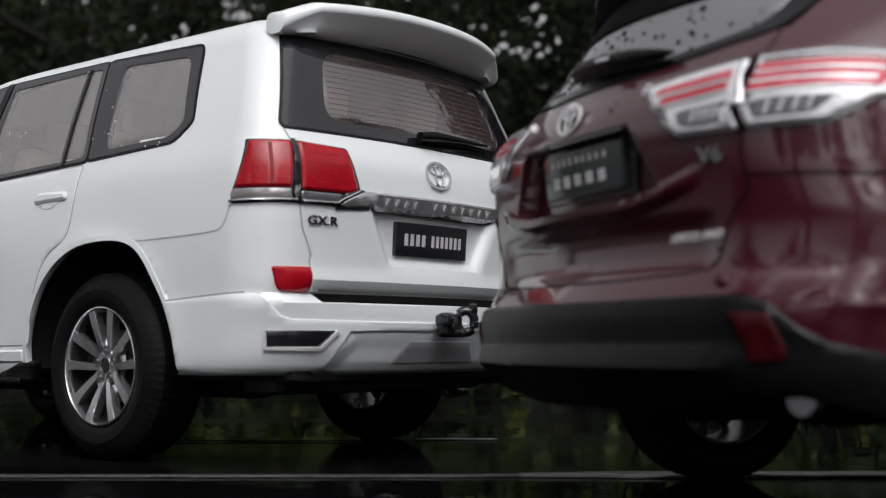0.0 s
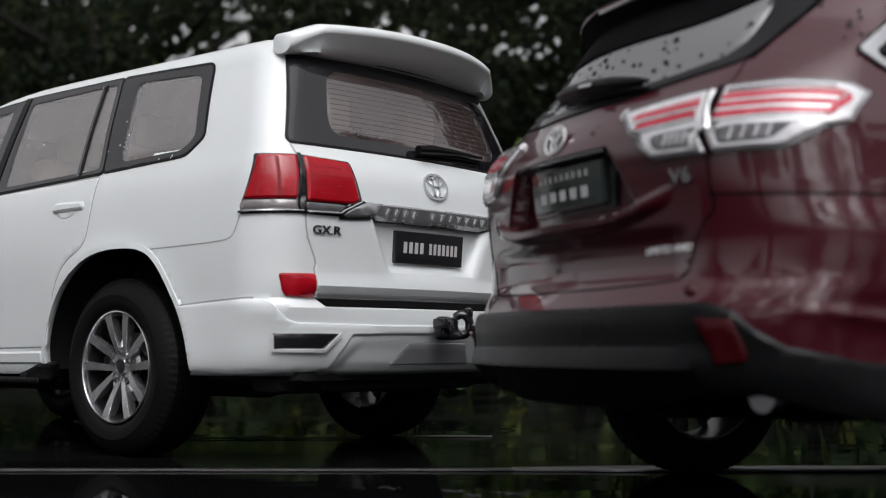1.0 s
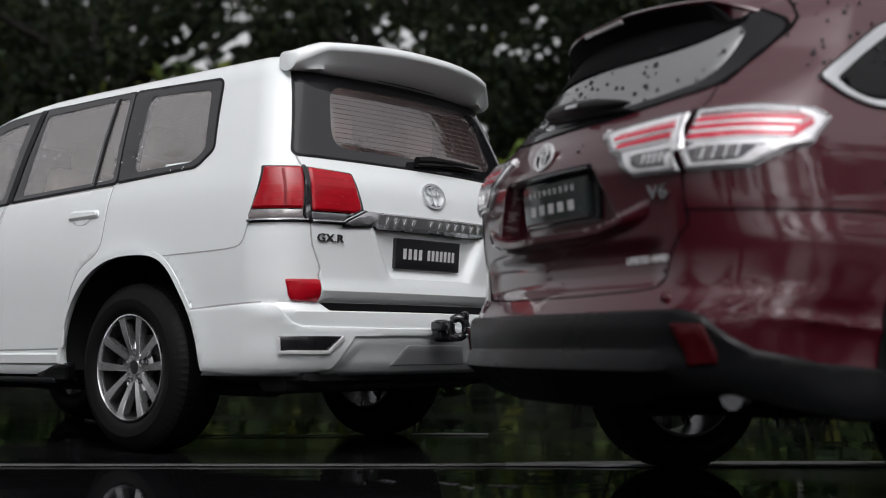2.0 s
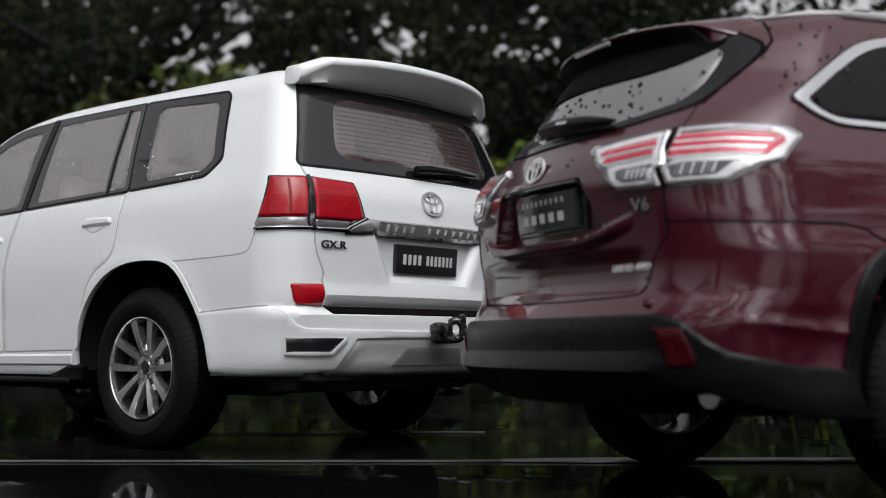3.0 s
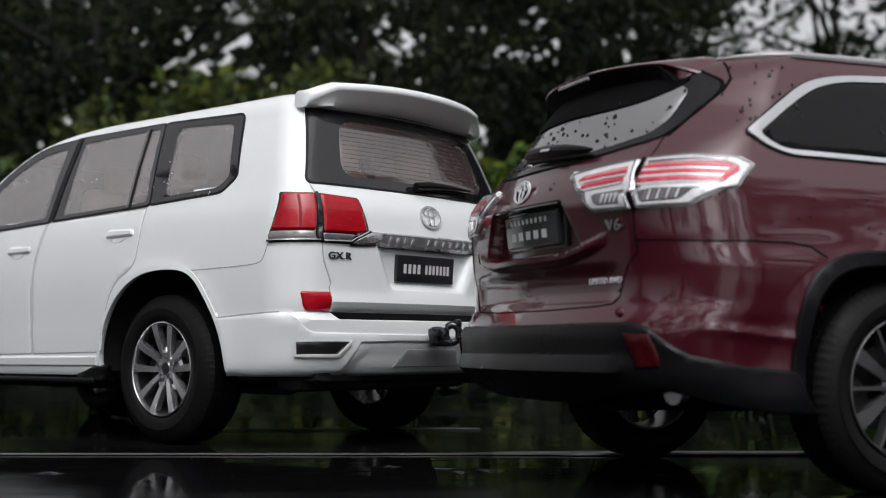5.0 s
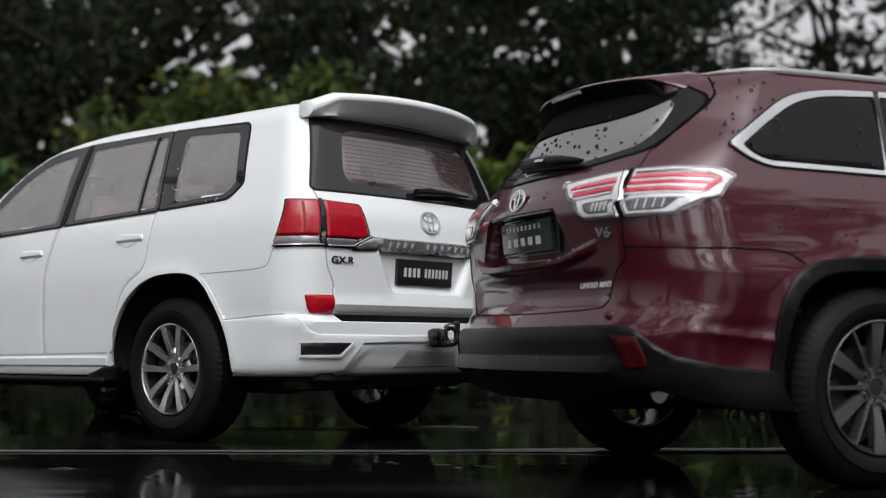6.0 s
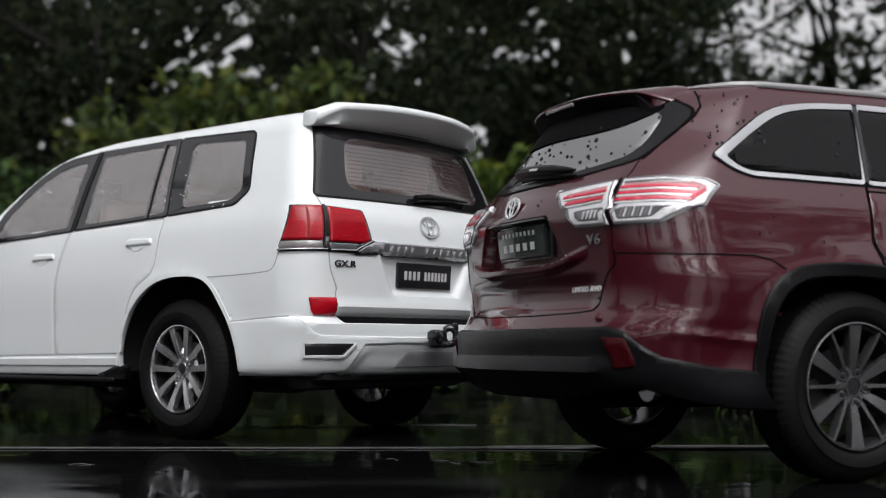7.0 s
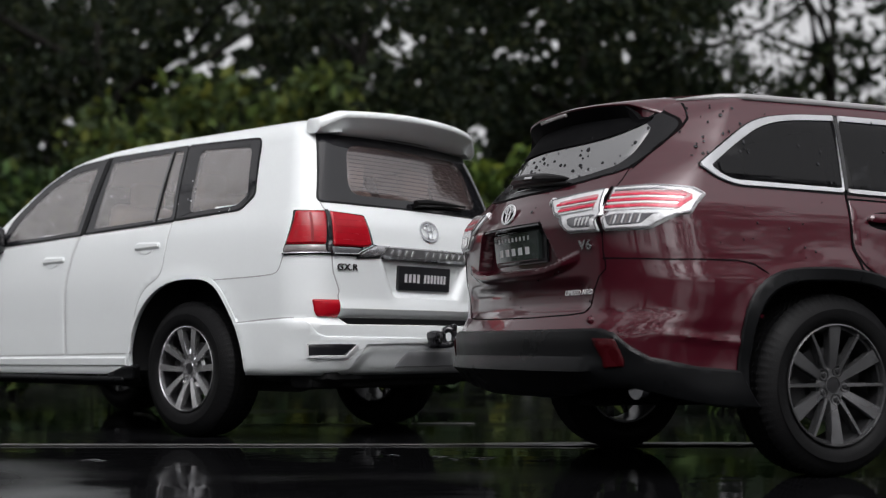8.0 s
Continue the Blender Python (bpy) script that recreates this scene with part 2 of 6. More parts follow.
def rounded(poly, r, seg=5):
    """The polygon with its corners rounded; r is one size or one for each corner."""
    out = []
    n = len(poly)
    for i, p in enumerate(poly):
        a, b = poly[i - 1], poly[(i + 1) % n]
        ri = r[i] if isinstance(r, (list, tuple)) else r
        la, lb = math.dist(p, a), math.dist(p, b)
        q = min(ri, la * 0.48, lb * 0.48)
        if q < 1e-4:
            out.append(p)
            continue
        s = (p[0] + (a[0] - p[0]) * q / la, p[1] + (a[1] - p[1]) * q / la)
        e = (p[0] + (b[0] - p[0]) * q / lb, p[1] + (b[1] - p[1]) * q / lb)
        for k in range(seg + 1):
            t = k / seg
            out.append(tuple((1 - t) ** 2 * s[j] + 2 * t * (1 - t) * p[j] + t * t * e[j] for j in (0, 1)))
    return out


def inset(poly, d):
    """The polygon drawn in by d (out where d is negative), point for point."""
    area = sum(poly[i - 1][0] * p[1] - p[0] * poly[i - 1][1] for i, p in enumerate(poly))
    sg = 1 if area > 0 else -1
    out = []
    n = len(poly)
    for i, p in enumerate(poly):
        a, b = poly[i - 1], poly[(i + 1) % n]
        d1, d2 = Vector((p[0] - a[0], p[1] - a[1])), Vector((b[0] - p[0], b[1] - p[1]))
        if d1.length < 1e-9 or d2.length < 1e-9:
            out.append(p)
            continue
        d1.normalize()
        d2.normalize()
        n1, n2 = Vector((-d1.y, d1.x)) * sg, Vector((-d2.y, d2.x)) * sg
        m = n1 + n2
        k = d / max(0.35, 1 + n1.dot(n2)) if m.length > 1e-6 else 0
        out.append((p[0] + m.x * k, p[1] + m.y * k))
    return out


def inside(poly, u, v):
    hit = False
    for i, p in enumerate(poly):
        q = poly[i - 1]
        if (p[1] > v) != (q[1] > v) and u < (q[0] - p[0]) * (v - p[1]) / (q[1] - p[1]) + p[0]:
            hit = not hit
    return hit


def patch(at, poly, off=0.006, depth=0.02, bev=0.006, step=0.05, crown=0.0):
    """A panel that follows a shell: its face at off above the skin, a rounded edge, and its rim down to off - depth."""
    bm = bmesh.new()
    flat = inset(poly, bev)
    bm.faces.new([bm.verts.new((p[0], p[1], 0)) for p in flat])
    us, vs = [p[0] for p in flat], [p[1] for p in flat]
    for axis, lo, hi in ((0, min(us), max(us)), (1, min(vs), max(vs))):
        n = int((hi - lo) / step)
        for k in range(1, n + 1):
            c = lo + (hi - lo) * k / (n + 1)
            co, no = (Vector((c, 0, 0)), Vector((1, 0, 0))) if axis == 0 else (Vector((0, c, 0)), Vector((0, 1, 0)))
            bmesh.ops.bisect_plane(bm, geom=bm.verts[:] + bm.edges[:] + bm.faces[:], plane_co=co, plane_no=no, dist=1e-6)
    rim = [e for e in bm.edges if len(e.link_faces) == 1]
    cu, cv = (min(us) + max(us)) / 2, (min(vs) + max(vs)) / 2
    ru, rv = max(1e-4, (max(us) - min(us)) / 2), max(1e-4, (max(vs) - min(vs)) / 2)
    nrm = {}
    for e in rim:
        f = e.link_faces[0]
        c = f.calc_center_median()
        a, b = e.verts
        d = (b.co - a.co).normalized()
        n = Vector((d.y, -d.x, 0))
        if n.dot(c - a.co) > 0:
            n = -n
        for v in e.verts:
            nrm[v] = nrm.get(v, Vector((0, 0, 0))) + n
    place = {}
    for v in bm.verts:
        lift = crown * max(0, 1 - ((v.co.x - cu) / ru) ** 2) * max(0, 1 - ((v.co.y - cv) / rv) ** 2)
        place[v] = at(v.co.x, v.co.y, off + lift)
    ring1, ring2 = {}, {}
    for v, n in nrm.items():
        n = n.normalized() * bev
        q1 = at(v.co.x + n.x, v.co.y + n.y, off - bev * 0.7)
        q2 = at(v.co.x + n.x, v.co.y + n.y, off - max(depth, bev))
        ring1[v], ring2[v] = bm.verts.new(q1), bm.verts.new(q2)
    for v, p in place.items():
        v.co = p
    for e in rim:
        a, b = e.verts
        bm.faces.new((a, b, ring1[b], ring1[a]))
        bm.faces.new((ring1[a], ring1[b], ring2[b], ring2[a]))
    bmesh.ops.recalc_face_normals(bm, faces=bm.faces)
    return bm


def band(at, outer, inner, off=0.006, off_in=None, depth=0.02, steps=3):
    """A frame between two outlines with as many points each."""
    off_in = off if off_in is None else off_in
    bm = bmesh.new()
    rings = [[bm.verts.new(at(*o, off - depth)) for o in outer]]
    for k in range(steps + 1):
        t = k / steps
        rings.append([bm.verts.new(at(o[0] + (i[0] - o[0]) * t, o[1] + (i[1] - o[1]) * t, off + (off_in - off) * t)) for o, i in zip(outer, inner)])
    rings.append([bm.verts.new(at(*i, off_in - depth)) for i in inner])
    n = len(outer)
    for r1, r2 in zip(rings, rings[1:]):
        for k in range(n):
            bm.faces.new((r1[k], r1[(k + 1) % n], r2[(k + 1) % n], r2[k]))
    bmesh.ops.recalc_face_normals(bm, faces=bm.faces)
    return bm


def ribbon(at, line, width, off=0.003, closed=False, step=0.04, thick=0.004):
    """A narrow strip along a line on a shell."""
    pts = dense(line, step) if closed else dense(line, step)[: None]
    if not closed:
        pts = []
        for a, b in zip(line, line[1:]):
            n = max(1, int(math.dist(a, b) / step))
            pts += [(a[0] + (b[0] - a[0]) * k / n, a[1] + (b[1] - a[1]) * k / n) for k in range(n)]
        pts.append(line[-1])
    bm = bmesh.new()
    rows = []
    n = len(pts)
    for i, p in enumerate(pts):
        a = pts[i - 1] if closed or i else p
        b = pts[(i + 1) % n] if closed or i < n - 1 else p
        d = Vector((b[0] - a[0], b[1] - a[1])).normalized()
        w = width / 2
        q = [(p[0] - d.y * w, p[1] + d.x * w), (p[0] + d.y * w, p[1] - d.x * w)]
        rows.append([bm.verts.new(at(*q[0], off - thick)), bm.verts.new(at(*q[0], off)), bm.verts.new(at(*q[1], off)), bm.verts.new(at(*q[1], off - thick))])
    for i in range(n if closed else n - 1):
        r1, r2 = rows[i], rows[(i + 1) % n]
        for k in range(3):
            bm.faces.new((r1[k], r1[k + 1], r2[k + 1], r2[k]))
    bmesh.ops.recalc_face_normals(bm, faces=bm.faces)
    return bm


def lathe(profile, x0=0.0, seg=64, closed=False):
    """Turns a profile of (along the axle, radius) round the x axis."""
    bm = bmesh.new()
    rings = []
    for a, r in profile:
        rings.append([bm.verts.new((x0 + a, r * math.cos(2 * math.pi * k / seg), r * math.sin(2 * math.pi * k / seg))) for k in range(seg)])
    pairs = list(zip(rings, rings[1:])) + ([(rings[-1], rings[0])] if closed else [])
    for r1, r2 in pairs:
        for k in range(seg):
            bm.faces.new((r1[k], r1[(k + 1) % seg], r2[(k + 1) % seg], r2[k]))
    bmesh.ops.recalc_face_normals(bm, faces=bm.faces)
    return bm


def box(cx, cy, cz, sx, sy, sz, bev=0.01, seg=2):
    bm = bmesh.new()
    bmesh.ops.create_cube(bm, size=1)
    bmesh.ops.scale(bm, vec=(sx, sy, sz), verts=bm.verts)
    if bev:
        bmesh.ops.bevel(bm, geom=bm.edges[:], offset=bev, segments=seg, affect="EDGES", profile=0.5)
    bmesh.ops.translate(bm, vec=(cx, cy, cz), verts=bm.verts)
    return bm


def join(a, *others):
    """Adds other bmeshes to the first."""
    for o in others:
        tmp = bpy.data.meshes.new("tmp")
        o.to_mesh(tmp)
        o.free()
        a.from_mesh(tmp)
        bpy.data.meshes.remove(tmp)
    return a


def tube(points, r, seg=10, ends=True):
    """A round bar through the points; r is one radius or one for each point."""
    bm = bmesh.new()
    rings = []
    pts = [Vector(p) for p in points]
    for i, p in enumerate(pts):
        d = (pts[min(i + 1, len(pts) - 1)] - pts[max(i - 1, 0)]).normalized()
        u = d.cross(Vector((0, 0, 1)) if abs(d.z) < 0.9 else Vector((1, 0, 0))).normalized()
        v = d.cross(u)
        ri = r[i] if isinstance(r, (list, tuple)) else r
        rings.append([bm.verts.new(p + (u * math.cos(2 * math.pi * k / seg) + v * math.sin(2 * math.pi * k / seg)) * ri) for k in range(seg)])
    for r1, r2 in zip(rings, rings[1:]):
        for k in range(seg):
            bm.faces.new((r1[k], r1[(k + 1) % seg], r2[(k + 1) % seg], r2[k]))
    if ends:
        bm.faces.new(rings[0])
        bm.faces.new(rings[-1])
    bmesh.ops.recalc_face_normals(bm, faces=bm.faces)
    return bm


def body_mesh(sh, heights, openings, arches):
    """The skin as a grid, with window openings and round wheel arches."""
    bm = bmesh.new()
    rows = []
    for z in heights:
        X, Y = sh.half(z)
        right = [bm.verts.new((x, y, z)) for x, y in zip(X, Y)]
        left = [right[0]] + [bm.verts.new((-x, y, z)) for x, y in zip(X[1:-1], Y[1:-1])] + [right[-1]]
        rows.append((right, left))
    for (r1, l1), (r2, l2) in zip(rows, rows[1:]):
        for k in range(len(r1) - 1):
            bm.faces.new((r1[k], r1[k + 1], r2[k + 1], r2[k]))
            bm.faces.new((l1[k + 1], l1[k], l2[k], l2[k + 1]))
    top = rows[-1]
    bm.faces.new(top[0] + top[1][-2:0:-1])
    kill = []
    for f in bm.faces:
        c = f.calc_center_median()
        if len(f.verts) > 4:
            continue
        cut = any(test(c) for test in openings)
        for yc, zc, r in arches:
            if abs(c.x) > 0.5 and math.hypot(c.y - yc, c.z - zc) < r(c.y - yc, c.z - zc) - 0.004:
                cut = True
        if cut:
            kill.append(f)
    bmesh.ops.delete(bm, geom=kill, context="FACES")
    for v in bm.verts:
        if abs(v.co.x) < 0.5 or not any(len(e.link_faces) == 1 for e in v.link_edges):
            continue
        for yc, zc, r in arches:
            d = math.hypot(v.co.y - yc, v.co.z - zc)
            rr = r(v.co.y - yc, v.co.z - zc)
            if abs(d - rr) < 0.05 and v.co.z > heights[0] + 0.001:
                k = rr / d
                y, z = yc + (v.co.y - yc) * k, max(heights[0], zc + (v.co.z - zc) * k)
                v.co = sh.side_at(y, z, 1 if v.co.x > 0 else -1)
    bmesh.ops.recalc_face_normals(bm, faces=bm.faces)
    return bm


# ---- the two shells ----
def white_rear(x, z):
    """The tailgate's number plate hollow and the bumper's step."""
    x = np.abs(x)
    hollow = smoothstep(0.03, -0.03, x - 0.385 + (1.03 - z) * 0.50) * smoothstep(0.80, 0.845, z) * smoothstep(1.08, 1.04, z)
    roll = smoothstep(0.66, 0.72, z) * smoothstep(0.80, 0.74, z) * smoothstep(0.80, 0.7, x)
    under = smoothstep(0.62, 0.52, x + (z - 0.40) * 0.75) * smoothstep(0.55, 0.46, z)
    tuck = smoothstep(0.748, 0.700, z) * smoothstep(0.655, 0.685, z) * smoothstep(0.80, 0.70, x)
    return 0.05 * hollow + 0.020 * tuck - 0.012 * roll + 0.020 * under


def white_side(y, z):
    flare = np.exp(-(((np.hypot(y, z - 0.40) - 0.53) / 0.06) ** 2)) * 0.010
    flare = flare + np.exp(-(((np.hypot(y - 2.85, z - 0.40) - 0.53) / 0.06) ** 2)) * 0.010
    return flare


WHITE_ROWS = [
    # height, half width, rear, front
    (0.37, 0.925, -1.06, 3.52), (0.42, 0.945, -1.10, 3.60), (0.52, 0.955, -1.13, 3.66), (0.60, 0.960, -1.135, 3.68), (0.655, 0.962, -1.13, 3.69),
    (0.69, 0.964, -1.09, 3.70), (0.80, 0.97, -1.092, 3.70), (0.92, 0.972, -1.098, 3.68), (1.02, 0.968, -1.105, 3.60), (1.10, 0.962, -1.105, 3.45),
    (1.16, 0.955, -1.10, 3.00), (1.20, 0.948, -1.095, 2.55), (1.26, 0.932, -1.078, 2.40), (1.31, 0.915, -1.05, 2.32), (1.50, 0.852, -0.99, 2.06),
    (1.70, 0.775, -0.925, 1.74), (1.76, 0.75, -0.90, 1.58), (1.81, 0.71, -0.87, 1.36), (1.85, 0.64, -0.82, 1.10), (1.88, 0.52, -0.70, 0.8), (1.895, 0.34, -0.45, 0.5),
]
white_shell = Shell(
    WHITE_ROWS,
    corner=lambda z: 0.20 - 0.06 * float(smoothstep(1.2, 1.4, z)) + 0.05 * float(smoothstep(0.7, 0.5, z)),
    nose=lambda z: 0.32 - 0.17 * float(smoothstep(1.1, 1.25, z)),
    bow=lambda z: 0.09 + 0.05 * float(smoothstep(0.75, 0.55, z)),
    rear_form=white_rear, side_form=white_side, taper=0.035)


def red_rear(x, z):
    """The plate's tray with its lip, the pressed lower panel and the bumper's ledge."""
    x = np.abs(x)
    rise = 0.5 * np.maximum(x - 0.2, 0) ** 2
    wide = 0.285 + (1.05 - z) * 0.62
    hollow = smoothstep(0.014, -0.014, x - wide) * smoothstep(0.861, 0.875, z - rise) * smoothstep(1.064, 1.050, z)
    shelf = smoothstep(0.56, 0.42, x) * smoothstep(0.818, 0.840, z - rise) * smoothstep(0.874, 0.860, z - rise)
    low = smoothstep(0.62, 0.5, x) * smoothstep(0.67, 0.70, z) * smoothstep(0.83, 0.76, z)
    ledge = np.exp(-((z - 0.452) / 0.022) ** 2) * smoothstep(0.72, 0.62, x)
    return 0.060 * hollow - 0.022 * shelf + 0.022 * low - 0.03 * ledge


def red_side(y, z):
    flare = np.exp(-(((np.hypot(y, z - 0.38) - 0.47) / 0.07) ** 2)) * 0.02
    flare = flare + np.exp(-(((np.hypot(y - 2.79, z - 0.38) - 0.47) / 0.07) ** 2)) * 0.02
    back = smoothstep(0.15, -0.60, y)
    crease = smoothstep(0.890, 0.790, z) * smoothstep(0.50, 0.79, z) * back * 0.018
    line = np.exp(-((z - 0.582 + (y + 0.78) * 0.11) / 0.014) ** 2) * smoothstep(-0.88, -0.78, y) * smoothstep(-0.40, -0.47, y) * 0.010
    return flare + crease + line


RED_ROWS = [
    (0.27, 0.89, -0.9, 3.55), (0.36, 0.915, -1.01, 3.66), (0.44, 0.912, -1.065, 3.7), (0.56, 0.928, -1.07, 3.74), (0.6, 0.932, -1.06, 3.75),
    (0.64, 0.938, -1.04, 3.75), (0.68, 0.94, -1.02, 3.74), (0.76, 0.944, -1.015, 3.72), (0.88, 0.946, -1.025, 3.66), (0.98, 0.936, -1.035, 3.5),
    (1.04, 0.928, -1.04, 3.1), (1.08, 0.92, -1.035, 2.7), (1.13, 0.905, -1.01, 2.4), (1.19, 0.885, -0.968, 2.2), (1.3, 0.845, -0.905, 1.96),
    (1.45, 0.785, -0.815, 1.6), (1.55, 0.735, -0.735, 1.3), (1.5968, 0.69, -0.66, 1.08), (1.628, 0.62, -0.55, 0.9), (1.6514, 0.5, -0.45, 0.7),
    (1.6631, 0.32, -0.3, 0.5),
]
red_shell = Shell(
    RED_ROWS,
    corner=lambda z: 0.28 - 0.06 * float(smoothstep(1.1, 1.3, z)),
    nose=lambda z: 0.36 - 0.14 * float(smoothstep(1.05, 1.25, z)),
    bow=lambda z: 0.16 + 0.15 * float(smoothstep(1.15, 1.4, z)),
    rear_form=red_rear, side_form=red_side, taper=0.045)

WHITE_POSE = pose(-0.925 * S, 8.285 * S, 0, 0, 0, 50)
RED_POSE = pose(1.242 * S, 6.093 * S, 0, 0, 0, -66.8)


# ---- pieces that both cars have ----
def car(name, at, label):
    ob = new(name)
    ob.empty_display_size = 0.02
    ob.matrix_world = at
    return tagged(ob, label, "model car")


def levels(lo, hi, step=0.02):
    n = int((hi - lo) / step)
    return [lo + (hi - lo) * k / n for k in range(n + 1)]


def mirror(poly):
    return [(-u, v) for u, v in poly][::-1]


def both(sh, mode):
    """For each flank: its sign, its mapper and how to lay an outline given for the right flank."""
    for sgn in (-1, 1):
        if mode == "side":
            yield sgn, sh.mapper("side", sgn), (lambda p: p)
        else:
            yield sgn, sh.mapper(mode), (mirror if sgn < 0 else (lambda p: p))


def arch_of(r, corner=0.0, where=1.08, spread=0.30, fore=0.0):
    """A wheel arch's radius by direction: round, or drawn out to soft corners at its upper rear and front."""
    return lambda dy, dz: (r + corner * math.exp(-(((math.atan2(dz, -dy) - where) / spread) ** 2))
                           + fore * math.exp(-(((math.atan2(dz, dy) - where) / spread) ** 2)))


def tyre(r, rim, w, blocks=72):
    """A tyre with a rounded wall, grooves round it and notched shoulders; the outer face lies at 0, inwards is minus."""
    prof = [(-w + 0.03, rim), (-w, rim + 0.03), (-w - 0.005, (r + rim) / 2), (-w + 0.012, r - 0.035), (-w + 0.035, r - 0.008)]
    n = 5
    for k in range(n):
        a = -w + 0.05 + (w - 0.1) * k / n
        b = -w + 0.05 + (w - 0.1) * (k + 0.82) / n
        c = -w + 0.05 + (w - 0.1) * (k + 1) / n
        prof += [(a, r), (b, r), (b + 0.002, r - 0.012), (c - 0.002, r - 0.012)]
    prof += [(-0.05, r), (-0.035, r - 0.008), (-0.012, r - 0.035), (0.003, r - 0.075), (0.005, (r + rim) / 2), (0.003, rim + 0.045), (-0.004, rim + 0.02), (-0.012, rim + 0.012), (-0.03, rim)]
    seg = blocks * 3
    bm = bmesh.new()
    rings = []
    for a, q in prof:
        ring = []
        for k in range(seg):
            rr = q
            if q > r - 0.02 and k % 3 == 0:
                rr = q - 0.005
            ang = 2 * math.pi * (k + (0.5 if a < -w / 2 else 0)) / seg
            ring.append(bm.verts.new((a, rr * math.cos(ang), rr * math.sin(ang))))
        rings.append(ring)
    for r1, r2 in zip(rings, rings[1:]):
        for k in range(seg):
            bm.faces.new((r1[k], r1[(k + 1) % seg], r2[(k + 1) % seg], r2[k]))
    bmesh.ops.recalc_face_normals(bm, faces=bm.faces)
    return bm


def spoke(ang, r0, r1, w0, w1, face0, face1, thick, skew=0.0):
    """One spoke: from radius r0 to r1, w wide, its face at face0 by the hub and face1 by the rim, its edges chamfered."""
    bm = bmesh.new()
    rings = []
    n = 6
    for k in range(n + 1):
        t = k / n
        r = r0 + (r1 - r0) * t
        w = (w0 + (w1 - w0) * t) / 2
        f = face0 + (face1 - face0) * t + 0.004 * math.sin(math.pi * t)
        off = skew * (t - 0.5)
        ring = []
        for dx, dt in ((f - thick, -w * 0.8), (f - 0.005, -w), (f, -w * 0.9), (f, w * 0.9), (f - 0.005, w), (f - thick, w * 0.8)):
            y, z = r, dt + off
            ring.append(bm.verts.new((dx, y * math.cos(ang) - z * math.sin(ang), y * math.sin(ang) + z * math.cos(ang))))
        rings.append(ring)
    for a, b in zip(rings, rings[1:]):
        for k in range(6):
            bm.faces.new((a[k], a[(k + 1) % 6], b[(k + 1) % 6], b[k]))
    bm.faces.new(rings[0])
    bm.faces.new(rings[-1])
    bmesh.ops.recalc_face_normals(bm, faces=bm.faces)
    return bm


def disc(x, r, depth, seg=24, y=0.0, z=0.0, dome=0.0):
    prof = [(x - depth, r), (x - depth * 0.25, r), (x, r * 0.86), (x + dome, r * 0.4), (x + dome * 1.1, 0.0005)]
    bm = lathe(prof, seg=seg)
    bmesh.ops.translate(bm, vec=(0, y, z), verts=bm.verts)
    return bm


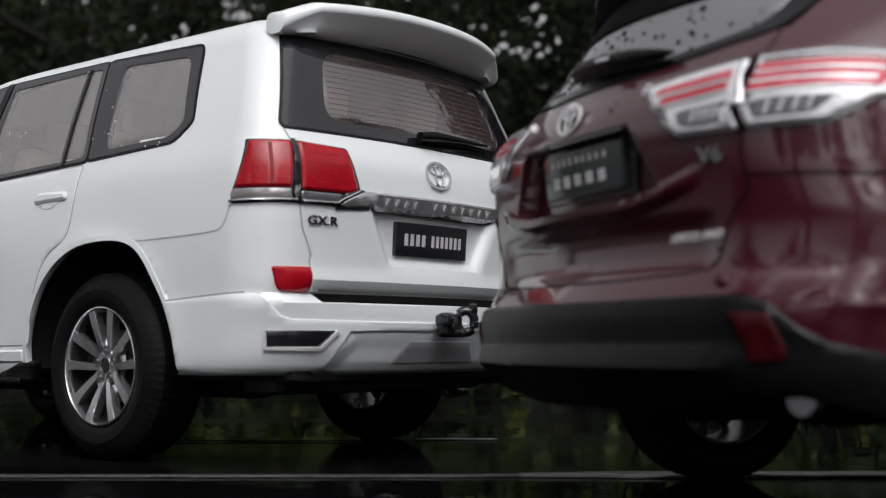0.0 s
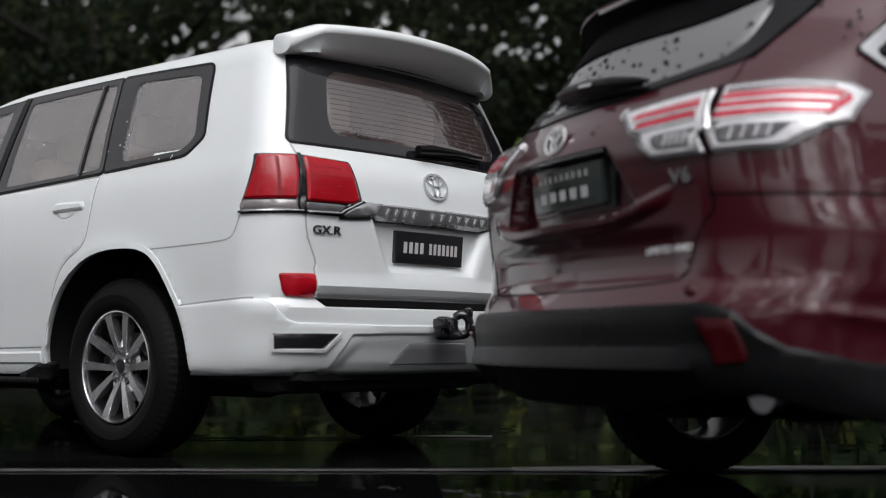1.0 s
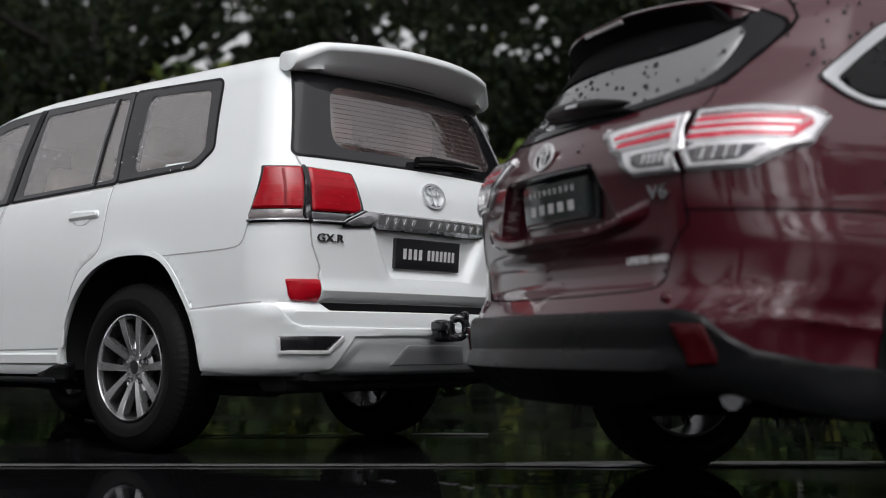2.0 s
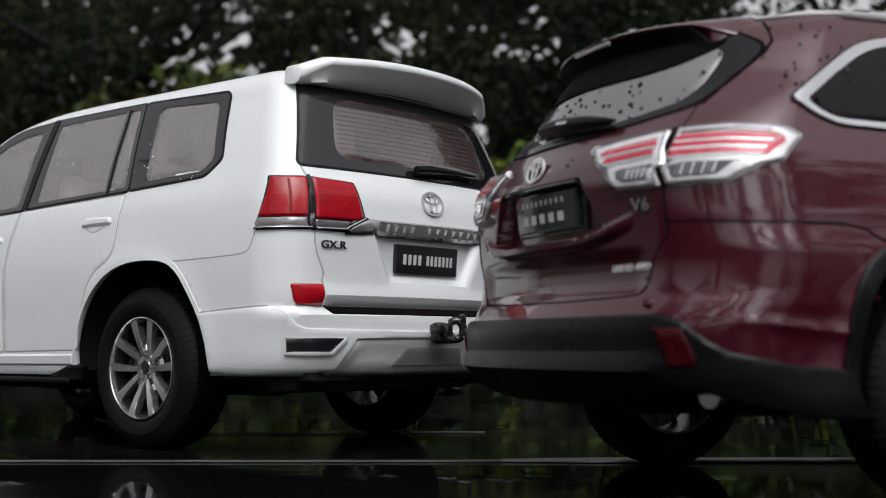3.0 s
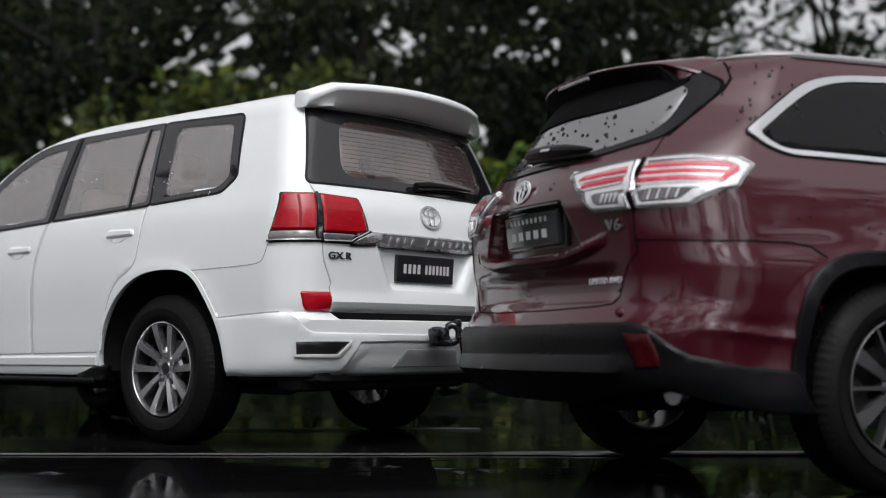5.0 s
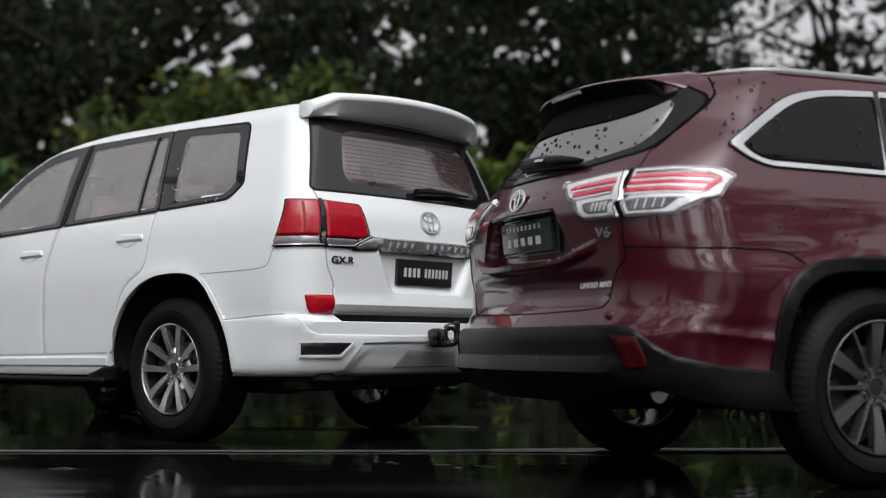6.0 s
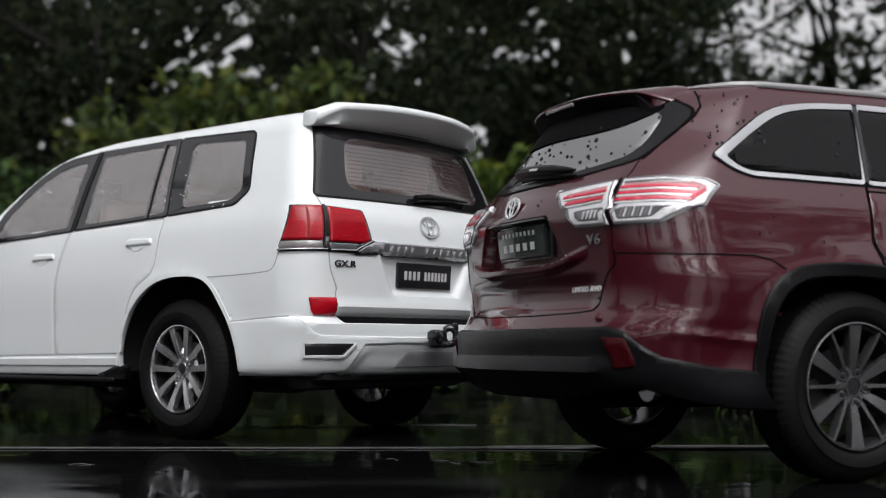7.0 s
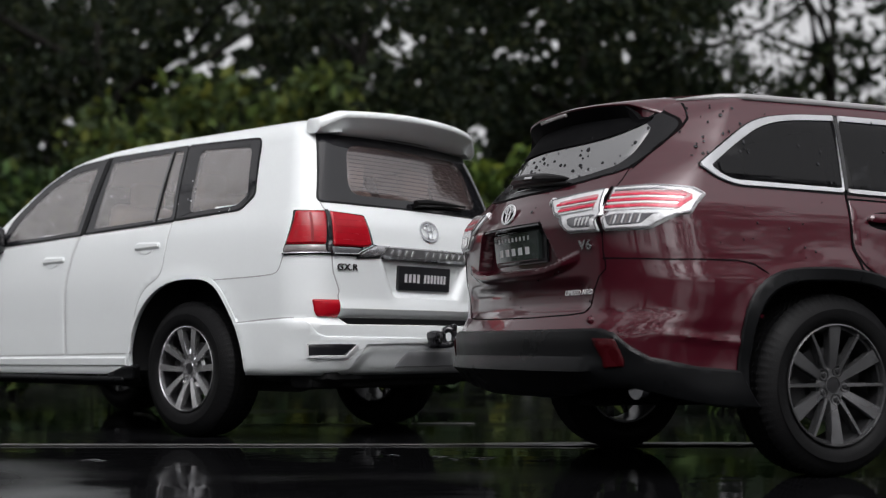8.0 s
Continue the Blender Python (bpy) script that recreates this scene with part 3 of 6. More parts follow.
def wheel(parent, x, y, sgn, r, rim, w, style, metal):
    hub = new("wheel")
    hub.parent = parent
    hub.empty_display_size = 0.005
    turn = 0 if sgn > 0 else 180
    hub.matrix_local = pose(sgn * x * S, y * S, r * S, style["turn"], 0, turn)
    part("tyre", tyre(r, rim, w), RUBBER, hub, sharp=50)
    part("rim_barrel", lathe([(-w + 0.02, rim * 0.98), (-w + 0.02, rim * 0.94), (-0.10, rim * 0.88), (-0.032, rim * 0.93), (-0.030, rim * 0.99)], seg=72), BARREL, hub, "inner side of the rim, shade put into its colour")
    barrel = lathe([(-0.034, rim * 0.972), (-0.018, rim * 0.976), (-0.010, rim * 0.984), (-0.006, rim * 0.992), (-0.008, rim + 0.003), (-0.02, rim + 0.003)], seg=72)
    for k in range(style["n"]):
        for dw, w0, w1, skew in style["spokes"]:
            join(barrel, spoke(2 * math.pi * k / style["n"] + dw, 0.05, rim * 0.968, w0, w1, style["face0"], style["face1"], 0.045, skew))
        if style.get("web"):
            a = 2 * math.pi * k / style["n"]
            join(barrel, spoke(a, 0.05, 0.118, 0.050, 0.062, style["face0"] - 0.010, style["face0"] - 0.018, 0.03))
    join(barrel, lathe([(style["face0"] - 0.05, 0.078), (style["face0"] - 0.008, 0.076), (style["face0"] + 0.003, 0.066), (style["face0"] + 0.001, 0.03)], seg=40))
    part("rim", barrel, metal, hub)
    part("centre_cap", disc(style["face0"] + 0.004, 0.036, 0.02, 32, dome=0.002), DISC, hub)
    part("cap_ring", lathe([(style["face0"] + 0.001, 0.040), (style["face0"] + 0.008, 0.038), (style["face0"] + 0.008, 0.034), (style["face0"] + 0.001, 0.033)], seg=32, closed=True), metal, hub)
    for k in range(5):
        a = 2 * math.pi * (k + style["nut_turn"]) / 5
        nut = lathe([(style["face0"] - 0.03, 0.014), (style["face0"] + 0.004, 0.014), (style["face0"] + 0.009, 0.009), (style["face0"] + 0.009, 0.0005)], seg=6)
        ring = lathe([(style["face0"] - 0.002, 0.027), (style["face0"] + 0.006, 0.025), (style["face0"] + 0.006, 0.021), (style["face0"] - 0.02, 0.018)], seg=16)
        join(nut, ring)
        bmesh.ops.translate(nut, vec=(0, 0.062 * math.cos(a), 0.062 * math.sin(a)), verts=nut.verts)
        part("wheel_nut", nut, style["nut"], hub)
    part("brake_disc", lathe([(-0.13, 0.05), (-0.13, rim * 0.62), (-0.115, rim * 0.62), (-0.115, 0.05)], seg=48), DISC, hub, "dark grey brake disc behind the spokes")
    # bright disc added for a glint of light on the wheel's inner side
    part("hub_glint", lathe([(-w + 0.02, 0.05), (-w - 0.012, 0.045), (-w - 0.02, 0.03), (-w - 0.02, 0.001)], seg=16), BRIGHT, hub, "bright disc added for a glint on the inner side")
    if style.get("web"):
        # bright patch standing for daylight that falls through the spokes onto the rim
        low = -math.pi / 2 - radians(style["turn"] * sgn)
        part("rim_glint", box(-w - 0.012, 0.212 * math.cos(low), 0.212 * math.sin(low), 0.012, 0.040, 0.050, 0.004), BRIGHT, hub, "bright patch inside the rim, a painted glint of daylight")
    cal = box(-0.12, -rim * 0.58, 0.03, 0.07, 0.09, 0.16, 0.02)
    part("brake_caliper", cal, DARK, hub)
    return hub


def arch_liner(parent, yc, zc, r, sgn, x0, x1):
    """The dark half-round well behind a wheel."""
    bm = bmesh.new()
    rows = []
    for k in range(25):
        a = math.pi * (-0.01 + 1.02 * k / 24)
        y, z = yc + r * math.cos(a), zc + r * math.sin(a)
        rows.append([bm.verts.new((sgn * x1, y, z)), bm.verts.new((sgn * x0, y, z)), bm.verts.new((sgn * x0, yc + 0.03 * math.cos(a), zc + 0.03 * math.sin(a)))])
    for a, b in zip(rows, rows[1:]):
        for k in range(2):
            bm.faces.new((a[k], a[k + 1], b[k + 1], b[k]))
    part("wheel_well", bm, DARK, parent)


def lettering(text, size, depth, material, parent, m, name="lettering", label="", shear=0.0, squeeze=1.0, bold=0.0):
    """Raised letters in the built-in font, lying in the plane of m."""
    cu = bpy.data.curves.new("letters", "FONT")
    cu.body, cu.size, cu.extrude = text, size, depth
    cu.align_x, cu.align_y = "CENTER", "CENTER"
    cu.shear = shear
    cu.offset = bold
    cu.resolution_u = 3
    tmp = bpy.data.objects.new("letters", cu)
    scene.collection.objects.link(tmp)
    me = bpy.data.meshes.new_from_object(tmp.evaluated_get(bpy.context.evaluated_depsgraph_get()))
    bpy.data.objects.remove(tmp)
    bm = bmesh.new()
    bm.from_mesh(me)
    bmesh.ops.scale(bm, vec=(squeeze, 1, 1), verts=bm.verts)
    bm.transform(m)
    return part(name, bm, material, parent, label, smooth=False)


def facing(at, u, v, off, du=0.02):
    """A frame of reference lying on a rear surface: x to the right, y up, z out."""
    p = Vector(at(u, v, off))
    ex = (Vector(at(u + du, v, off)) - Vector(at(u - du, v, off))).normalized()
    ey = (Vector(at(u, v + du, off)) - Vector(at(u, v - du, off))).normalized()
    ez = ex.cross(ey).normalized()
    ey = ez.cross(ex)
    m = Matrix((ex, ey, ez)).transposed().to_4x4()
    m.translation = p
    return m


def oval(u0, v0, ru, rv, n=40):
    return [(u0 + ru * math.cos(2 * math.pi * k / n), v0 + rv * math.sin(2 * math.pi * k / n)) for k in range(n)]


def emblem(at, u, v, ru, rv, parent, back, metal, upright=False):
    """A plain chrome badge: an oval ring with a smaller upright ring and a cross ring in it."""
    m = facing(at, u, v, 0.0, 0.03)
    if upright:
        out = Vector((m[0][2], m[1][2], 0.25)).normalized()
        side = Vector((0, 0, 1)).cross(out).normalized()
        spot = m.translation + out * 0.012
        m = Matrix((side, out.cross(side), out)).transposed().to_4x4()
        m.translation = spot
    u, v, at = 0.0, 0.0, (lambda a, b, off=0.0: m @ Vector((a, b, off - 0.004)))
    h = 0.45 if upright else 1.0
    bm = band(at, oval(u, v, ru, rv), oval(u, v, ru * 0.85, rv * 0.84), 0.014 * h, 0.014 * h, 0.016 * h, 2)
    join(bm, band(at, oval(u, v + rv * 0.36, ru * 0.66, rv * 0.38), oval(u, v + rv * 0.36, ru * 0.56, rv * 0.28), 0.014 * h, 0.014 * h, 0.016 * h, 2))
    join(bm, band(at, oval(u, v, ru * 0.30, rv * 0.86), oval(u, v, ru * 0.20, rv * 0.76), 0.016 * h, 0.016 * h, 0.018 * h, 2))
    badge = part("badge", bm, metal, parent, "oval chrome badge")
    part("badge_dark_fill", patch(at, oval(u, v, ru * 0.9, rv * 0.9), 0.004 * h, 0.004, 0.001, 0.2), back, badge)


def seat(parent, x, y, w=0.5):
    """A car seat with cushion, back and head rest, as one padded mesh."""
    bm = box(x, y, 0.82, w, 0.5, 0.16, 0.05, 3)
    back = box(0, 0, 0.34, w, 0.15, 0.62, 0.06, 3)
    bmesh.ops.rotate(back, cent=(0, 0, 0), matrix=Matrix.Rotation(radians(14), 3, "X"), verts=back.verts)
    bmesh.ops.translate(back, vec=(x, y - 0.24, 0.86), verts=back.verts)
    head = box(x, y - 0.42, 1.56, w * 0.52, 0.10, 0.17, 0.04, 3)
    part("seat", join(bm, back, head), BEIGE, parent, "beige leather seat behind the glass")


def mirror_housing(parent, x, y, z, sgn, material):
    bm = box(0, 0, 0, 0.22, 0.13, 0.19, 0.05, 4)
    bmesh.ops.translate(bm, vec=(sgn * (x + 0.12), y, z + 0.05), verts=bm.verts)
    join(bm, box(sgn * (x + 0.01), y + 0.02, z - 0.02, 0.14, 0.07, 0.06, 0.02))
    part("door_mirror", bm, material, parent)


# ---- the white car ----
def build_white():
    sh = white_shell
    c = car("model_car", WHITE_POSE, "white four-wheel-drive model car with roof spoiler on wet paving")
    rear, wrap = sh.mapper("rear"), sh.mapper("wrap")
    quarter = rounded([(-0.435, 1.752), (-0.52, 1.40), (-0.43, 1.325), (0.136, 1.297), (0.226, 1.773)], [0.04, 0.025, 0.03, 0.02, 0.02])
    quarter_in = rounded([(-0.375, 1.712), (-0.462, 1.408), (-0.398, 1.350), (0.030, 1.332), (0.095, 1.735)], [0.05, 0.03, 0.035, 0.05, 0.05])
    back = rounded([(0.235, 1.772), (0.145, 1.294), (1.052, 1.263), (1.03, 1.772)], 0.02)
    back_in = rounded([(0.262, 1.746), (0.178, 1.312), (0.965, 1.288), (0.985, 1.738)], 0.02)
    front = rounded([(1.05, 1.768), (1.078, 1.258), (2.06, 1.226), (1.97, 1.40), (1.70, 1.62), (1.42, 1.745)], [0.02, 0.02, 0.03, 0.05, 0.12, 0.12])
    front_in = rounded([(1.15, 1.722), (1.14, 1.278), (1.98, 1.252), (1.90, 1.395), (1.66, 1.59), (1.40, 1.702)], [0.02, 0.02, 0.03, 0.05, 0.12, 0.12])
    glass_o = rounded([(-0.655, 1.765), (-0.785, 1.345), (0.785, 1.345), (0.655, 1.765)], [0.03, 0.03, 0.03, 0.03])
    glass_i = rounded([(-0.500, 1.705), (-0.575, 1.395), (0.610, 1.395), (0.530, 1.705)], [0.09, 0.10, 0.10, 0.09])
    screen = [(-0.70, 1.72), (-0.82, 1.30), (0.82, 1.30), (0.70, 1.72)]

    def cut_side(poly, d=0.03):
        q = inset(poly, d)
        return lambda p: abs(p.x) > 0.55 and inside(q, p.y, p.z)

    glass_cut = inset(glass_o, 0.05)
    tests = [cut_side(quarter), cut_side(back, 0.015), cut_side(front, 0.02),
             lambda p: p.y < -0.6 and inside(glass_cut, p.x, p.z),
             lambda p: p.y > 1.45 and 1.27 < p.z < 1.71 and abs(p.x) < 0.80 - (p.z - 1.27) * 0.28]
    body = part("body", body_mesh(sh, levels(0.37, 1.895), tests, [(0, 0.40, arch_of(0.53, 0.035)), (2.85, 0.40, arch_of(0.53))]), WHITE, c, "glossy white painted body")
    skin = body.modifiers.new("thickness", "SOLIDIFY")
    skin.thickness = 0.03 * S
    skin.offset = -1
    body.data.materials.append(HEADLINER)
    skin.material_offset = 1

    # glazing
    for sgn, at, lay in both(sh, "side"):
        for name, o, i, mat_g, fr in (("rear_quarter_window", quarter, quarter_in, GLASS_PALE, 0.004), ("rear_door_window", back, back_in, GLASS_PALE, 0.006), ("front_door_window", front, front_in, GLASS_PALE, 0.006)):
            n = 120
            o2, i2 = resample(o, n), resample(i, n)
            w = part(name, band(at, o2, i2, fr, fr - 0.002, 0.03), FRIT, c, "dark window border")
            g = part("pane", patch(at, inset(i, -0.006), fr - 0.006, 0.004, 0.001, 0.06), mat_g, w, "greyish clear glass")
            g.visible_shadow = False
            part("seal", ribbon(at, inset(o, -0.004), 0.014, 0.004, True), BLACK_PLASTIC, w)
        part("window_divider", ribbon(at, [(0.350, 1.752), (0.318, 1.29)], 0.018, 0.008), BLACK_PLASTIC, c)
        part("window_divider", ribbon(at, [(0.372, 1.748), (0.342, 1.295)], 0.006, 0.010), CHROME, c)
        part("pillar_trim", ribbon(at, [(1.040, 1.776), (1.066, 1.255)], 0.05, 0.010), BLACK_PLASTIC, c)
    n = 140
    w = part("rear_window", band(rear, resample(glass_o, n), resample(glass_i, n), 0.004, 0.003, 0.03, 6), FRIT, c, "dark rear window border")
    g = part("pane", patch(rear, inset(glass_i, -0.008), 0.000, 0.003, 0.001, 0.06), GLASS_REAR, w, "tinted rear window glass")
    g.visible_shadow = False
    part("seal", ribbon(rear, inset(glass_o, -0.003), 0.012, 0.004, True), BLACK_PLASTIC, w)
    for k in range(11):
        z = 1.425 + 0.024 * k
        wd = 0.575 - 0.05 * (z - 1.40) / 0.3
        part("defroster_line", ribbon(rear, [(-wd + 0.03, z), (wd, z)], 0.0022, 0.0015, False, 0.06, 0.002), DEFROST, w)
    fs = bmesh.new()
    rows = []
    for k in range(9):
        z = 1.26 + 0.46 * k / 8
        X, Y = sh.half(z)
        yf = Y[-1]
        rows.append([fs.verts.new((x, yf - 0.06 * (x / 0.8) ** 2 + 0.002, z)) for x in np.linspace(-0.84 + 0.13 * k / 8, 0.84 - 0.13 * k / 8, 13)])
    for a, b in zip(rows, rows[1:]):
        for k in range(12):
            fs.faces.new((a[k], a[k + 1], b[k + 1], b[k]))
    g = part("windscreen", fs, GLASS_PALE, c)
    g.visible_shadow = False

    # doors, with their gaps and handles
    rear_door = rounded([(0.160, 1.275), (0.180, 1.088), (0.205, 0.955), (0.389, 0.871), (0.468, 0.70), (0.500, 0.488), (1.20, 0.476), (1.196, 0.949), (1.085, 1.248)], [0.01, 0.2, 0.12, 0.15, 0.15, 0.03, 0.02, 0.3, 0.01])
    front_door = rounded([(1.105, 1.246), (1.212, 0.949), (1.216, 0.476), (2.10, 0.462), (2.10, 1.05), (2.06, 1.205)], [0.01, 0.3, 0.02, 0.03, 0.1, 0.02])
    for sgn, at, lay in both(sh, "side"):
        for name, poly, hy, hz in (("rear_door", rear_door, 0.35, 1.138), ("front_door", front_door, 1.345, 1.09)):
            d = part(name, patch(at, inset(poly, 0.0025), 0.003, 0.012, 0.003, 0.035), WHITE, c)
            part("door_gap", ribbon(at, poly, 0.007, 0.0008, True), SEAM, d)
            h = patch(at, rounded([(hy - 0.125, hz - 0.012), (hy - 0.115, hz + 0.026), (hy + 0.095, hz + 0.032), (hy + 0.13, hz + 0.012), (hy + 0.12, hz - 0.018)], 0.02), 0.017, 0.02, 0.012, 0.03)
            part("handle", h, WHITE, d)
            part("handle_cup", patch(at, oval(hy + 0.02, hz - 0.012, 0.075, 0.034, 24), 0.0055, 0.01, 0.002, 0.03), WHITE, d)
        part("side_sill", patch(at, rounded([(0.545, 0.468), (2.30, 0.452), (2.30, 0.400), (0.545, 0.412)], 0.01), 0.012, 0.03, 0.008, 0.06), WHITE, c)
        part("lower_sill", patch(at, rounded([(0.555, 0.408), (2.30, 0.397), (2.30, 0.350), (0.60, 0.358)], 0.01), 0.006, 0.03, 0.006, 0.06), WHITE, c)
        step = box(sgn * 0.875, 1.44, 0.326, 0.15, 1.68, 0.036, 0.014, 3)
        part("side_step", step, BLACK_PLASTIC, c, "black plastic side step")
        part("step_end", patch(at, rounded([(0.47, 0.410), (0.58, 0.412), (0.78, 0.366), (0.78, 0.325), (0.50, 0.325)], 0.02), 0.014, 0.05, 0.012, 0.05), BLACK_PLASTIC, c)
        # rim of the wheel arch
        for yc in (0, 2.85):
            arch = arch_of(0.536, 0.0 if yc else 0.035)
            lip = []
            for a in np.linspace(0.0, math.pi, 60):
                q = arch(math.cos(a), math.sin(a))
                lip.append((yc + q * math.cos(a), 0.40 + q * math.sin(a)))
            part("arch_lip", ribbon(at, lip, 0.024, 0.006, False, 0.04, 0.014), WHITE, c)
            arch_liner(c, yc, 0.40, 0.575, sgn, 0.58, 0.912)
        mirror_housing(c, 0.93, 2.02, 1.22, sgn, BLACK_GLOSS)

    # rear lamps
    for sgn, at, lay in both(sh, "wrap"):
        q = lambda p, r=0.012: rounded(lay(p), r)
        base = part("tail_lamp", patch(at, q([(0.950, 1.291), (0.772, 1.290), (0.796, 1.038), (1.066, 1.034)]), 0.006, 0.03, 0.006, 0.03), BLACK_GLOSS, c, "dark lamp housing")
        part("lens", patch(at, q([(0.938, 1.280), (0.777, 1.281), (0.803, 1.097), (1.026, 1.095)]), 0.018, 0.02, 0.010, 0.025), LAMP_RED, base, "red lamp glass")
        part("clear_lens", patch(at, q([(1.030, 1.091), (0.803, 1.093), (0.804, 1.054), (1.050, 1.050)], 0.006), 0.014, 0.02, 0.006, 0.025), LAMP_GREY, base, "clear lower lamp glass")
        part("chrome_line", patch(at, q([(1.062, 1.048), (0.790, 1.052), (0.788, 1.042), (1.066, 1.038)], 0.002), 0.018, 0.02, 0.003, 0.03), CHROME, base)
        for k in range(4):
            z = 1.132 + 0.034 * k
            part("light_bar", ribbon(at, lay([(0.982 - 0.016 * k, z), (0.806 - 0.005 * k, z)]), 0.004, 0.0184, False, 0.03, 0.001), LAMP_MID, base)
        part("light_bar", ribbon(at, lay([(0.862, 1.268), (0.876, 1.108)]), 0.014, 0.0186, False, 0.03, 0.001), LAMP_MAROON, base, "dark upright bar in the lamp")
        inner = part("tailgate_lamp", patch(at, q([(0.756, 1.288), (0.512, 1.278), (0.466, 1.10), (0.600, 1.036), (0.776, 1.036)]), 0.008, 0.03, 0.006, 0.03), BLACK_GLOSS, c, "dark lamp housing")
        part("lens", patch(at, q([(0.752, 1.279), (0.524, 1.266), (0.490, 1.108), (0.532, 1.092), (0.762, 1.090)]), 0.020, 0.02, 0.010, 0.025), LAMP_RED, inner, "red lamp glass")
        part("clear_lens", patch(at, q([(0.534, 1.087), (0.763, 1.085), (0.770, 1.052), (0.612, 1.054)], 0.006), 0.016, 0.02, 0.006, 0.025), LAMP_SMOKE, inner, "smoky lower lamp glass")
        part("chrome_line", patch(at, q([(0.778, 1.050), (0.606, 1.053), (0.474, 1.112), (0.458, 1.104), (0.600, 1.040), (0.778, 1.038)], 0.002), 0.020, 0.02, 0.003, 0.03), CHROME, inner)
        for k in range(4):
            z = 1.126 + 0.036 * k
            part("light_bar", ribbon(at, lay([(0.742 - 0.002 * k, z), (0.515 + 0.007 * k, z)]), 0.004, 0.0204, False, 0.03, 0.001), LAMP_MID, inner)
        part("lamp_divider", patch(at, q([(0.774, 1.291), (0.756, 1.291), (0.769, 1.036), (0.800, 1.036)], 0.004), 0.0135, 0.02, 0.004, 0.03), BLACK_GLOSS, c)
        part("reflector", patch(at, q([(0.870, 0.792), (0.707, 0.792), (0.701, 0.694), (0.832, 0.697), (0.857, 0.728)], 0.012), 0.012, 0.02, 0.008, 0.03), LAMP_RED, c, "red bumper reflector")
        # lower bumper vent with its chrome edge
        vent = part("bumper_vent", patch(at, q([(0.896, 0.548), (0.884, 0.476), (0.666, 0.476), (0.594, 0.546)], 0.008), 0.014, 0.03, 0.004, 0.03), BLACK_GLOSS, c, "black vent in the bumper")
        part("chrome_edge", ribbon(at, lay([(0.892, 0.545), (0.880, 0.480), (0.668, 0.480), (0.598, 0.544)]), 0.012, 0.024, False, 0.04, 0.02), BRIGHT, vent)

    # tailgate: panel, gap, garnish, plate, badge
    gate = [(0.782, 1.338), (0.767, 1.286), (0.778, 1.13), (0.782, 1.036), (0.778, 0.985), (0.768, 0.940), (0.744, 0.890), (0.718, 0.835), (0.706, 0.790), (0.700, 0.695)]
    gate = gate + mirror(gate)
    tg = part("tailgate", patch(wrap, inset(gate, 0.003), 0.003, 0.012, 0.003, 0.022), WHITE, c, "white tailgate panel with a plate hollow")
    part("tailgate_gap", ribbon(wrap, gate, 0.009, 0.0008, True), SEAM, tg)
    part("bumper_slot", patch(rear, rounded([(-0.690, 0.692), (0.690, 0.692), (0.662, 0.660), (-0.662, 0.660)], 0.01), 0.006, 0.02, 0.004, 0.03), VOID, c, "black slot over the bumper")
    garnish = [(0.60, 1.040), (0.57, 1.058), (0.47, 1.106), (-0.47, 1.106), (-0.57, 1.058), (-0.60, 1.040), (-0.55, 1.034), (-0.44, 1.044), (0.44, 1.044), (0.55, 1.034)]
    gn = part("tailgate_garnish", patch(rear, garnish, 0.020, 0.03, 0.008, 0.03, 0.006), GARNISH, c, "chrome garnish strip with raised letter bars")
    for k, x in enumerate([-0.33, -0.275, -0.22, -0.165] + [-0.04 + 0.062 * i for i in range(7)]):
        part("letter_bar", ribbon(rear, [(x, 1.064), (x, 1.088)], 0.016, 0.0295, False, 0.05, 0.005), BRIGHT, gn)
    lip_line = [(-0.60, 1.030), (-0.44, 1.040), (0.44, 1.040), (0.60, 1.030)]
    part("garnish_underside", ribbon(rear, lip_line, 0.012, 0.012, False, 0.05, 0.014), BLACK_PLASTIC, gn)
    plate = part("name_plate", patch(rear, rounded([(-0.235, 1.004), (-0.232, 0.862), (0.235, 0.862), (0.235, 1.004)], 0.006), 0.022, 0.025, 0.005, 0.05), PLATE_BLACK, c, "black plate with pale letter bars")
    for k, x in enumerate([-0.172 + 0.036 * i for i in range(4)] + [-0.004 + 0.0305 * i for i in range(7)]):
        part("letter_bar", ribbon(rear, [(x, 0.908), (x, 0.958)], 0.018 if k > 3 else 0.021, 0.0235, False, 0.05, 0.002), PRINT_WHITE, plate)
    # dark steel fill stands for the shadow between the badge's rings
    emblem(rear, 0.0, 1.214, 0.084, 0.064, c, DISC, CHROME)
    lettering("GX.R", 0.050, 0.0025, DISC, c, facing(wrap, -0.678, 0.974, 0.008), label="grey raised trim letters", squeeze=1.3, bold=0.0006)

    # panel lines of fender and bumper
    for sgn, at, lay in both(sh, "wrap"):
        part("panel_line", ribbon(at, lay([(1.62, 0.916), (1.30, 0.924), (1.19, 0.929), (1.14, 0.934), (1.115, 0.942), (1.100, 0.955), (1.088, 0.975), (1.068, 1.030)]), 0.006, 0.001), SEAM, c)
    edge = [(0.525 * math.cos(a), 0.40 + 0.525 * math.sin(a)) for a in np.linspace(math.pi + 0.015, math.pi - 0.522, 14)]
    edge = [(girth(sh, y, z), z) for y, z in edge]
    kit_r = [(1.20, 0.676), (0.960, 0.688), (0.925, 0.686), (0.902, 0.672), (0.880, 0.640), (0.845, 0.606), (0.800, 0.590), (0.33, 0.583)]
    low = [(0.30, 0.548), (0.530, 0.542), (0.625, 0.395), (1.02, 0.380)] + edge
